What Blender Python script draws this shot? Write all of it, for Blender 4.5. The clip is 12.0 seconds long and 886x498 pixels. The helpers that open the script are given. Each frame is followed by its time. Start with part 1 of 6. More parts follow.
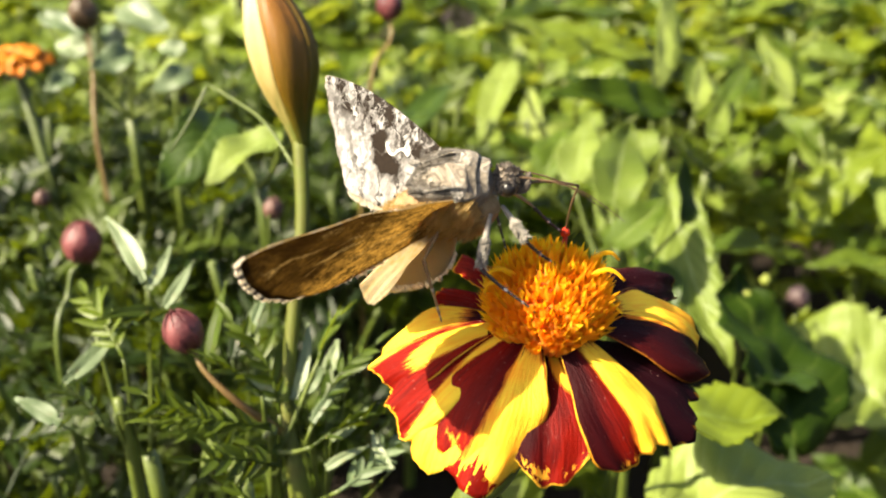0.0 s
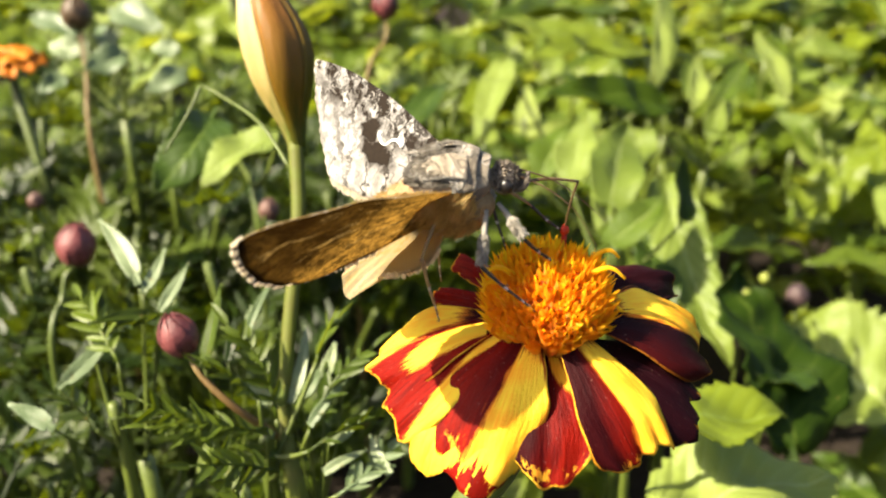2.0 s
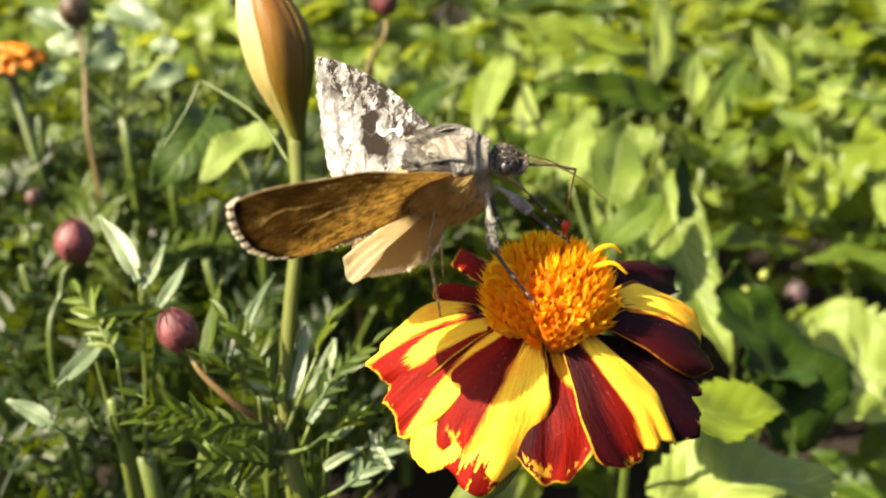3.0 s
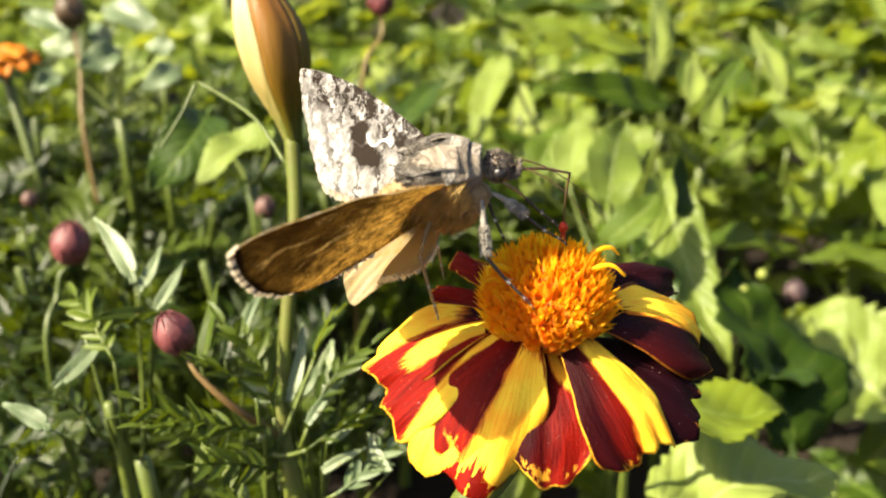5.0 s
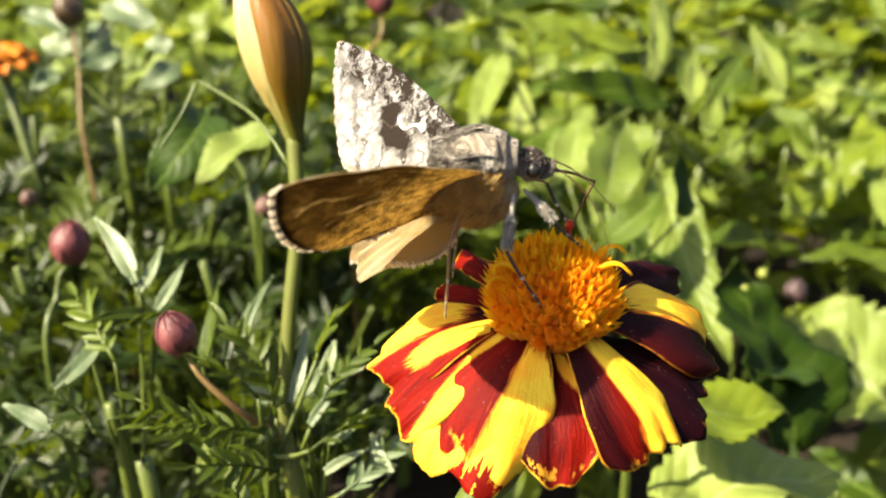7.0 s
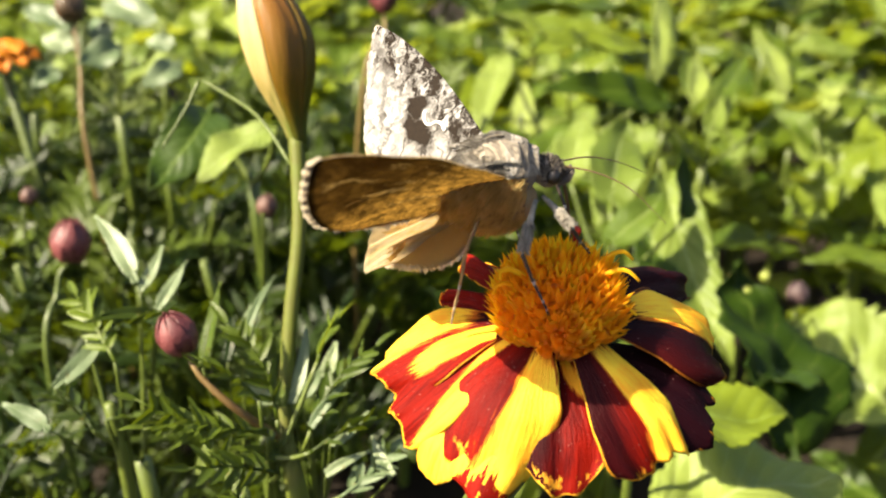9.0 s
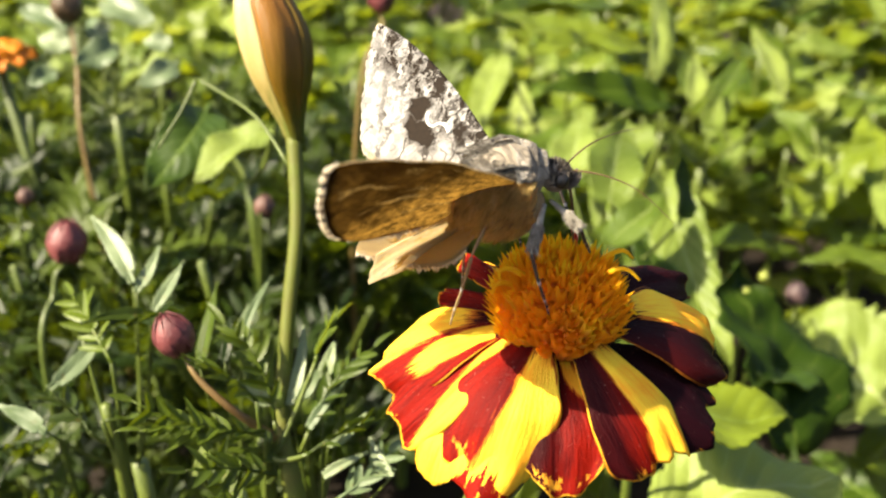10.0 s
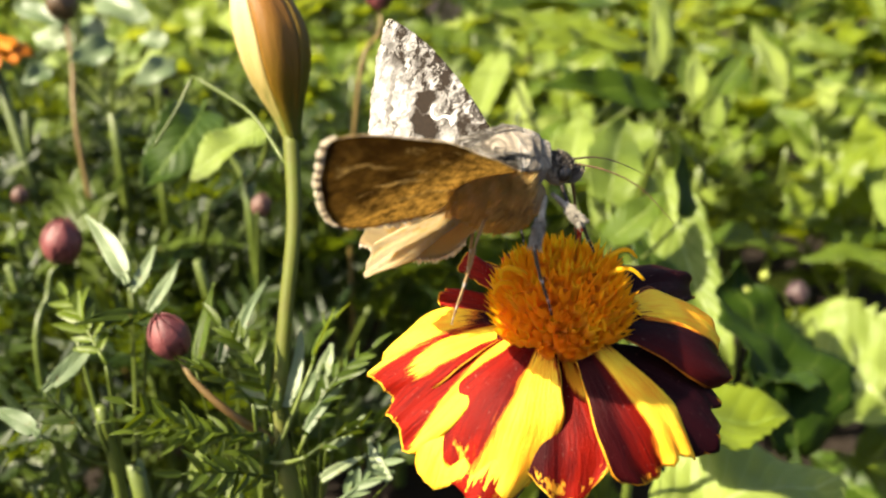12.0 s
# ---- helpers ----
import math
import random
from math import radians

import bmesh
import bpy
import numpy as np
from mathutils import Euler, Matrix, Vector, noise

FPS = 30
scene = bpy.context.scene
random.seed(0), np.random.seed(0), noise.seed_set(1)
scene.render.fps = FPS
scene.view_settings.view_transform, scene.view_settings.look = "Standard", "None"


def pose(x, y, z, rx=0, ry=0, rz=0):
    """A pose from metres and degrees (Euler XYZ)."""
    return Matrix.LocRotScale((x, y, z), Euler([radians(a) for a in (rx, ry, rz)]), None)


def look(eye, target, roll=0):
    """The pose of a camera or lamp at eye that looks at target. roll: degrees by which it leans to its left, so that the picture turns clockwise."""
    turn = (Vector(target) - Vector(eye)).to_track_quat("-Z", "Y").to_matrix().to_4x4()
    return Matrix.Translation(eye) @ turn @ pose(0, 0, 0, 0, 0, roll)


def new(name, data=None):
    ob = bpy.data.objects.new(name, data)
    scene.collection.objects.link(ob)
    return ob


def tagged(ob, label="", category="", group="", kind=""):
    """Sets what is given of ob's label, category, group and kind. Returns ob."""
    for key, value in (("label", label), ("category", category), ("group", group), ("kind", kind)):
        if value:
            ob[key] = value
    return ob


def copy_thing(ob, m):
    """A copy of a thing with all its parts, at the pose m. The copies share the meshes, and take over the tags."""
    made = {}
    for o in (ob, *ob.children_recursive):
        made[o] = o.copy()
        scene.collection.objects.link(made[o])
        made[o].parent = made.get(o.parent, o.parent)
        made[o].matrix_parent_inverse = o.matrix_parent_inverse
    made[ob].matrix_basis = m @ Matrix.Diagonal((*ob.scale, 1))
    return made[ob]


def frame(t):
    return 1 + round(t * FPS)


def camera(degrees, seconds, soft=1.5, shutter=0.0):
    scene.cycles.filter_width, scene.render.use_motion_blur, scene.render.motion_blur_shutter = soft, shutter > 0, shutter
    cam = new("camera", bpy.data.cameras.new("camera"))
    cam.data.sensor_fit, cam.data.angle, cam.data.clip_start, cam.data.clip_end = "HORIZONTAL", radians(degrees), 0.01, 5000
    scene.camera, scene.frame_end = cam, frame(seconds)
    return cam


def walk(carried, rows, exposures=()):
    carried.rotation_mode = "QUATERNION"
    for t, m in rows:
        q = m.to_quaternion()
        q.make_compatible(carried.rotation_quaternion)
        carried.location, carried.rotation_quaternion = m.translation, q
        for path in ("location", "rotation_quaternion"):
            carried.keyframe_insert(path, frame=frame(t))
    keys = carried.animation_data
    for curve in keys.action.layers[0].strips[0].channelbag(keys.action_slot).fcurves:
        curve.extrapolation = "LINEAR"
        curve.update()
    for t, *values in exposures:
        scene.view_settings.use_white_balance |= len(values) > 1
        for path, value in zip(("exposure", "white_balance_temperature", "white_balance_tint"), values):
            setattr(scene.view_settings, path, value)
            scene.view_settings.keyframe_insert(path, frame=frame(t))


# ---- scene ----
SECONDS = 12.0
MM = 0.001

# ---- camera, held by hand a hand's width from the flower ----
cam = camera(50.0, SECONDS, soft=2.1)
cam.data.dof.use_dof = True
cam.data.dof.focus_distance = 0.084
cam.data.dof.aperture_fstop = 38.0
walk(cam, [
    (0, pose(-0.00915, -0.07060, 0.04771, 59.999, 0.001, -0.001)),
    (0.5, pose(-0.00926, -0.06995, 0.04802, 59.886, 0.088, -0.121)),
    (1, pose(-0.00945, -0.06960, 0.04781, 59.879, 0.107, -0.244)),
    (1.5, pose(-0.00948, -0.06939, 0.04756, 59.903, 0.108, -0.310)),
    (2, pose(-0.00935, -0.06930, 0.04723, 59.943, 0.205, -0.377)),
    (2.5, pose(-0.00956, -0.06954, 0.04693, 59.998, 0.233, -0.488)),
    (3, pose(-0.00966, -0.06925, 0.04672, 59.878, 0.137, -0.495)),
    (5, pose(-0.00970, -0.06873, 0.04657, 59.869, 0.269, -0.741)),
    (5.5, pose(-0.00990, -0.06832, 0.04694, 59.705, 0.223, -0.806)),
    (6, pose(-0.01001, -0.06826, 0.04684, 59.735, 0.186, -0.818)),
    (6.5, pose(-0.01008, -0.06806, 0.04686, 59.686, 0.131, -0.803)),
    (7, pose(-0.01039, -0.06820, 0.04654, 59.757, 0.191, -0.906)),
    (9, pose(-0.01075, -0.06746, 0.04644, 59.703, -0.145, -0.728)),
    (9.5, pose(-0.01080, -0.06706, 0.04670, 59.636, -0.181, -0.793)),
    (10, pose(-0.01080, -0.06693, 0.04608, 59.738, -0.175, -0.856)),
    (10.5, pose(-0.01082, -0.06664, 0.04590, 59.657, -0.336, -0.753)),
    (11, pose(-0.01078, -0.06643, 0.04580, 59.624, -0.317, -0.794)),
    (11.5, pose(-0.01062, -0.06597, 0.04572, 59.636, -0.175, -0.984)),
    (12, pose(-0.01099, -0.06547, 0.04551, 59.618, -0.247, -0.987)),
])

# ---- daylight: a clear sky and a high sun from the side the moth's tail points to ----
SUN_AZIMUTH, SUN_ELEVATION = 196.0, 46.0  # degrees, counter-clockwise from +x; above the horizon
sun_way = Vector((math.cos(radians(SUN_AZIMUTH)) * math.cos(radians(SUN_ELEVATION)),
                  math.sin(radians(SUN_AZIMUTH)) * math.cos(radians(SUN_ELEVATION)),
                  math.sin(radians(SUN_ELEVATION))))
world = bpy.data.worlds.new("sky")
scene.world = world
world.use_nodes = True
sky = world.node_tree.nodes.new("ShaderNodeTexSky")
sky.sky_type, sky.sun_disc = "NISHITA", False
sky.dust_density, sky.ozone_density = 4.0, 0.6
sky.sun_elevation = radians(SUN_ELEVATION)
sky.sun_rotation = radians(90.0 - SUN_AZIMUTH)
world.node_tree.nodes["Background"].inputs["Strength"].default_value = 0.067
world.node_tree.links.new(sky.outputs[0], world.node_tree.nodes["Background"].inputs["Color"])
sun = new("sun", bpy.data.lights.new("sun", "SUN"))
sun.data.energy, sun.data.angle, sun.data.color = 5.0, radians(0.53), (1.0, 0.88, 0.66)
sun.matrix_world = look(sun_way * 2.0, (0, 0, 0))
scene.view_settings.exposure = 1.86


# ---- materials ----
def add(tree, kind, values=None, **settings):
    """A node of that kind; values: input name or index -> number, colour or socket."""
    n = tree.nodes.new("ShaderNode" + kind)
    if "op" in settings:
        n.operation = settings["op"]
    if "mode" in settings:
        n.blend_type = settings["mode"]
    if "data" in settings:
        n.data_type = settings["data"]
    for key, value in (values or {}).items():
        if isinstance(value, bpy.types.NodeSocket):
            tree.links.new(value, n.inputs[key])
        else:
            n.inputs[key].default_value = value
    return n


def rgb(c):
    return (c[0], c[1], c[2], 1.0)


def ramp(tree, fac, stops):
    n = add(tree, "ValToRGB", {"Fac": fac})
    while len(n.color_ramp.elements) < len(stops):
        n.color_ramp.elements.new(0.5)
    for e, (p, c) in zip(n.color_ramp.elements, stops):
        e.position, e.color = p, rgb(c) if not isinstance(c, float) else (c, c, c, 1.0)
    return n.outputs["Color"]


def calc(tree, op, a, b=0.0, c=0.0):
    return add(tree, "Math", {0: a, 1: b, 2: c}, op=op).outputs[0]


def mixed(tree, fac, a, b, mode="MIX"):
    n = add(tree, "Mix", data="RGBA", mode=mode)
    for socket in n.inputs:
        value = {"Factor_Float": fac, "A_Color": a, "B_Color": b}.get(socket.identifier)
        if isinstance(value, bpy.types.NodeSocket):
            tree.links.new(value, socket)
        elif value is not None:
            socket.default_value = value if isinstance(value, float) else rgb(value)
    return [o for o in n.outputs if o.identifier == "Result_Color"][0]


def noise_of(tree, vector, scale, detail=4.0, rough=0.6, warp=0.0):
    return add(tree, "TexNoise", {"Vector": vector, "Scale": scale, "Detail": detail, "Roughness": rough, "Distortion": warp}).outputs["Fac"]


def stretched(tree, vector, x, y, z):
    return add(tree, "VectorMath", {0: vector, 1: (x, y, z)}, op="MULTIPLY").outputs[0]


def material(name):
    m = bpy.data.materials.new(name)
    m.use_nodes = True
    m.node_tree.nodes.remove(m.node_tree.nodes["Principled BSDF"])
    return m, m.node_tree


def finish(m, colour, rough=0.6, bump=None, height=0.1, thin=0.0, thin_colour=None, spec=0.5, sheen=0.0, metal=0.0):
    """Close a material: a principled surface, and with thin > 0 light that passes through it."""
    t = m.node_tree
    p = add(t, "BsdfPrincipled", {"Base Color": colour if isinstance(colour, bpy.types.NodeSocket) else rgb(colour), "Roughness": rough,
                                  "Specular IOR Level": spec, "Sheen Weight": sheen, "Metallic": metal})
    surface = p.outputs[0]
    normal = None
    if bump is not None:
        normal = add(t, "Bump", {"Height": bump, "Strength": 0.6, "Distance": height * MM}).outputs[0]
        t.links.new(normal, p.inputs["Normal"])
    if isinstance(thin, bpy.types.NodeSocket) or thin > 0:
        tc = thin_colour if thin_colour is not None else colour
        tl = add(t, "BsdfTranslucent", {"Color": tc if isinstance(tc, bpy.types.NodeSocket) else rgb(tc)})
        if normal is not None:
            t.links.new(normal, tl.inputs["Normal"])
        mx = add(t, "MixShader", {0: thin, 1: surface, 2: tl.outputs[0]})
        surface = mx.outputs[0]
    t.links.new(surface, t.nodes["Material Output"].inputs["Surface"])
    return m


def coords(t):
    """Object space in mm."""
    return add(t, "VectorMath", {0: add(t, "TexCoord").outputs["Object"], 1: (1000, 1000, 1000)}, op="MULTIPLY").outputs[0]


def uv_split(t):
    s = add(t, "SeparateXYZ", {0: add(t, "TexCoord").outputs["UV"]})
    return s.outputs[0], s.outputs[1]


def leaf_material(name, deep, light, vein, thin=0.35, rough=0.42, ribs=9.0, spec=0.5, relief=0.22):
    m, t = material(name)
    u, v = uv_split(t)
    mm = coords(t)
    side = calc(t, "ABSOLUTE", calc(t, "MULTIPLY_ADD", u, 2.0, -1.0))
    rib = calc(t, "ABSOLUTE", calc(t, "SINE", calc(t, "MULTIPLY", calc(t, "SUBTRACT", v, calc(t, "MULTIPLY", side, 0.30)), ribs * math.pi)))
    ribline = calc(t, "LESS_THAN", rib, 0.13)
    midline = calc(t, "LESS_THAN", side, 0.035)
    lines = calc(t, "MAXIMUM", calc(t, "MULTIPLY", ribline, 0.45), midline)
    blotch = noise_of(t, mm, 0.12, 5.0)
    grain = noise_of(t, mm, 1.6, 3.0)
    tone = add(t, "ObjectInfo").outputs["Random"]
    fac = calc(t, "ADD", calc(t, "MULTIPLY", blotch, 0.8), calc(t, "MULTIPLY_ADD", tone, 1.3, -0.62))
    body = mixed(t, fac, deep, light)
    body = mixed(t, calc(t, "MULTIPLY", grain, 0.35), body, [c * 0.6 for c in deep])
    colour = mixed(t, calc(t, "MULTIPLY", lines, 0.6), body, vein)
    spots = calc(t, "GREATER_THAN", noise_of(t, mm, 0.7, 2.0), 0.73)
    colour = mixed(t, calc(t, "MULTIPLY", spots, 0.5), colour, (0.16, 0.10, 0.03))
    bump = calc(t, "SUBTRACT", calc(t, "MULTIPLY", rib, 0.6), calc(t, "MULTIPLY", midline, 0.8))
    bump = calc(t, "ADD", bump, calc(t, "MULTIPLY", grain, 0.5))
    glow = mixed(t, 0.55, colour, (light[0] * 2.2, light[1] * 1.9, light[2] * 0.5))
    return finish(m, colour, rough, bump, relief, thin, glow, spec)


def petal_material(name, red, gold, dark, bands, shades=(), flecks=0.0, burn=9.0, key=0.0, hem=0.75):
    """Velvet red with golden bands and dark ones: each band gives its two sides across the petal at base, middle and tip, and its first and last height.
    flecks: how far gold flecks reach in from the tip; burn: the height from which red flames eat into the gold."""
    m, t = material(name)
    u, v = uv_split(t)
    mm = coords(t)
    streak = noise_of(t, add(t, "CombineXYZ", {0: calc(t, "MULTIPLY", u, 16.0), 1: calc(t, "MULTIPLY", v, 1.6), 2: key * 7.0}).outputs[0], 2.0, 5.0, 0.65)
    fine = noise_of(t, mm, 3.0, 4.0, 0.7)
    slow = noise_of(t, add(t, "CombineXYZ", {0: calc(t, "MULTIPLY", u, 1.0), 1: calc(t, "MULTIPLY", v, 2.6), 2: key * 3.0}).outputs[0], 1.0, 2.0)
    uu = calc(t, "ADD", u, calc(t, "ADD", calc(t, "MULTIPLY_ADD", streak, 0.20, -0.10), calc(t, "MULTIPLY_ADD", slow, 0.16, -0.08)))
    vv = calc(t, "ADD", v, calc(t, "MULTIPLY_ADD", streak, 0.50, -0.25))
    rim = calc(t, "GREATER_THAN", calc(t, "ABSOLUTE", calc(t, "MULTIPLY_ADD", u, 2.0, -1.0)), 0.968)
    rim = calc(t, "MAXIMUM", rim, calc(t, "GREATER_THAN", calc(t, "ADD", v, calc(t, "MULTIPLY", fine, 0.03)), 1.0))

    def within(list_of, soft):
        total = 0.0
        for sides0, sides1, first, last in list_of:
            edges = []
            for a, b, c in (sides0, sides1):
                q2, q1 = 2 * a - 4 * b + 2 * c, -3 * a + 4 * b - c
                edges.append(calc(t, "MULTIPLY_ADD", calc(t, "MULTIPLY_ADD", v, q2, q1), v, a))
            low = add(t, "MapRange", {0: calc(t, "SUBTRACT", uu, edges[0]), 1: -soft, 2: 2 * soft}).outputs[0]
            high = add(t, "MapRange", {0: calc(t, "SUBTRACT", edges[1], uu), 1: -soft, 2: 2 * soft}).outputs[0]
            start = add(t, "MapRange", {0: vv, 1: first - 0.03, 2: first + 0.04}).outputs[0]
            stop = add(t, "MapRange", {0: vv, 1: last + 0.03, 2: last - 0.04}).outputs[0]
            here = calc(t, "MULTIPLY", calc(t, "MULTIPLY", low, high), calc(t, "MULTIPLY", start, stop))
            total = here if isinstance(total, float) else calc(t, "MAXIMUM", total, here)
        return total

    blot = noise_of(t, add(t, "CombineXYZ", {0: calc(t, "MULTIPLY", u, 9.0), 1: calc(t, "MULTIPLY", v, 5.0), 2: key}).outputs[0], 1.0, 5.0, 0.7)
    fleck = calc(t, "MULTIPLY", calc(t, "GREATER_THAN", blot, 0.55), calc(t, "GREATER_THAN", calc(t, "ADD", v, calc(t, "MULTIPLY", streak, 0.35)), 1.18 - flecks))
    gold_here = calc(t, "ADD", calc(t, "MULTIPLY", rim, calc(t, "MULTIPLY", calc(t, "GREATER_THAN", fine, 0.40), hem)), calc(t, "MULTIPLY", fleck, 0.75))
    if bands:
        gold_here = calc(t, "MAXIMUM", gold_here, within(bands, 0.014))
    flame = calc(t, "MULTIPLY", calc(t, "GREATER_THAN", calc(t, "ADD", v, calc(t, "MULTIPLY_ADD", streak, 0.5, calc(t, "MULTIPLY", u, 0.6))), burn + 0.32), calc(t, "GREATER_THAN", blot, 0.40))
    gold_here = calc(t, "MINIMUM", calc(t, "MULTIPLY", gold_here, calc(t, "SUBTRACT", 1.0, calc(t, "MULTIPLY", flame, 1.0))), 1.0)
    velvet = mixed(t, add(t, "MapRange", {0: streak, 1: 0.33, 2: 0.55}).outputs[0], [0.45 * p + 0.55 * q for p, q in zip(red, dark)], red)
    velvet = mixed(t, calc(t, "MULTIPLY", fine, 0.35), velvet, [q * 0.5 for q in red])
    if shades:
        velvet = mixed(t, calc(t, "MULTIPLY", within(shades, 0.09), calc(t, "MULTIPLY_ADD", streak, 0.5, 0.65)), velvet, dark)
    velvet = mixed(t, calc(t, "MULTIPLY", calc(t, "GREATER_THAN", noise_of(t, mm, 5.5, 1.0, 0.4), 0.76), 0.4), velvet, (0.62, 0.34, 0.28))
    yellow = mixed(t, calc(t, "MULTIPLY", fine, 0.5), gold, (gold[0] * 0.92, gold[1] * 0.80, gold[2]))
    yellow = mixed(t, add(t, "MapRange", {0: streak, 1: 0.50, 2: 0.70, 4: 0.60}).outputs[0], yellow, (gold[0] * 0.85, gold[1] * 0.6, gold[2] * 0.5))
    yellow = mixed(t, add(t, "MapRange", {0: calc(t, "MULTIPLY_ADD", streak, 0.5, slow), 1: 0.72, 2: 0.90, 4: 0.75}).outputs[0], yellow, (gold[0], gold[1] * 0.55, gold[2] * 0.4))
    near = calc(t, "MULTIPLY", calc(t, "SUBTRACT", 1.0, calc(t, "ABSOLUTE", calc(t, "MULTIPLY_ADD", gold_here, 2.0, -1.0))), 0.8)
    colour = mixed(t, gold_here, velvet, yellow)
    colour = mixed(t, near, colour, (0.62, 0.10, 0.01))
    bump = calc(t, "ADD", calc(t, "MULTIPLY", streak, 1.0), calc(t, "MULTIPLY", fine, 0.5))
    return finish(m, colour, 0.48, bump, 0.30, 0.24, colour, 0.09, 0.0)


def plain_material(name, low, high, scale=1.0, rough=0.6, thin=0.0, height=0.15, spec=0.4, sheen=0.0, stretch=(1, 1, 1), spread=0.35):
    """Two tones mixed by a coarse and a fine noise, with relief; each piece takes a tone of its own."""
    m, t = material(name)
    mm = stretched(t, coords(t), *stretch)
    coarse, fine = noise_of(t, mm, 0.35 * scale, 4.0), noise_of(t, mm, 2.6 * scale, 5.0, 0.7)
    tone = add(t, "ObjectInfo").outputs["Random"]
    fac = calc(t, "ADD", calc(t, "MULTIPLY_ADD", coarse, 0.9, -0.2), calc(t, "MULTIPLY", calc(t, "SUBTRACT", fine, 0.5), 0.8))
    fac = calc(t, "ADD", fac, calc(t, "MULTIPLY", calc(t, "SUBTRACT", tone, 0.5), spread))
    fac = add(t, "Clamp", {0: fac}).outputs[0]
    colour = mixed(t, fac, low, high)
    return finish(m, colour, rough, fine, height, thin, None, spec, sheen)


def bud_material(name, foot, middle, head, tall):
    """Ribbed bud skin that turns from green at its foot to a warm flush at its head, over tall mm."""
    m, t = material(name)
    mm = coords(t)
    streak = noise_of(t, stretched(t, mm, 1.3, 1.3, 0.10), 0.9, 4.0, 0.6)
    fine = noise_of(t, mm, 2.5, 4.0, 0.7)
    rise = calc(t, "ADD", calc(t, "DIVIDE", add(t, "SeparateXYZ", {0: mm}).outputs[2], tall), calc(t, "MULTIPLY_ADD", streak, 0.55, -0.27))
    colour = ramp(t, rise, [(0.08, foot), (0.38, middle), (0.72, [0.5 * (a + b) for a, b in zip(middle, head)]), (1.0, head)])
    colour = mixed(t, calc(t, "MULTIPLY", fine, 0.4), colour, [c * 0.55 for c in middle])
    return finish(m, colour, 0.42, calc(t, "ADD", streak, calc(t, "MULTIPLY", fine, 0.4)), 0.25, 0.18, None, 0.22)


def fur_material(name, stops, thin=0.2):
    m, t = material(name)
    isl = add(t, "NewGeometry").outputs["Random Per Island"]
    mm = coords(t)
    fine = noise_of(t, mm, 0.8, 3.0)
    wave = calc(t, "SINE", calc(t, "MULTIPLY", calc(t, "ADD", add(t, "SeparateXYZ", {0: mm}).outputs[0], calc(t, "MULTIPLY", fine, 3.0)), 4.2))
    colour = ramp(t, calc(t, "ADD", calc(t, "MULTIPLY_ADD", wave, 0.09, 0.1), calc(t, "ADD", calc(t, "MULTIPLY", isl, 0.15), calc(t, "MULTIPLY_ADD", fine, 0.9, -0.25))), stops)
    return finish(m, colour, 0.7, None, 0.1, thin, None, 0.3, 0.2)


def lobe_material(name):
    """Shingled thorax scales: grey-brown with fine rows, a dark zone and a pale margin at the rear edge of each lobe."""
    m, t = material(name)
    u, v = uv_split(t)
    mm = coords(t)
    fine, coarse = noise_of(t, stretched(t, mm, 0.5, 1, 1), 3.4, 5.0, 0.75), noise_of(t, mm, 0.8, 3.0)
    vv = calc(t, "ADD", v, calc(t, "MULTIPLY_ADD", coarse, 0.50, -0.25))
    base = ramp(t, calc(t, "ADD", vv, calc(t, "MULTIPLY_ADD", fine, 0.5, -0.25)), [
        (0.0, (0.32, 0.27, 0.205)), (0.35, (0.23, 0.19, 0.14)), (0.62, (0.34, 0.29, 0.22)), (0.76, (0.060, 0.048, 0.036)), (0.86, (0.24, 0.215, 0.175)), (0.95, (0.46, 0.43, 0.38))])
    swirl = calc(t, "ABSOLUTE", calc(t, "SINE", calc(t, "MULTIPLY", noise_of(t, stretched(t, mm, 1.0, 0.55, 0.55), 0.45, 2.0, 0.5, 0.8), 13.0)))
    base = mixed(t, add(t, "MapRange", {0: calc(t, "MULTIPLY_ADD", fine, 0.4, swirl), 1: 0.44, 2: 0.26, 4: 0.60}).outputs[0], base, (0.40, 0.375, 0.33))
    base = mixed(t, add(t, "MapRange", {0: swirl, 1: 0.90, 2: 0.99, 4: 0.5}).outputs[0], base, (0.040, 0.032, 0.024))
    return finish(m, base, 0.75, calc(t, "SUBTRACT", fine, calc(t, "MULTIPLY", swirl, 0.8)), 0.5, 0.06, None, 0.1, 0.1)


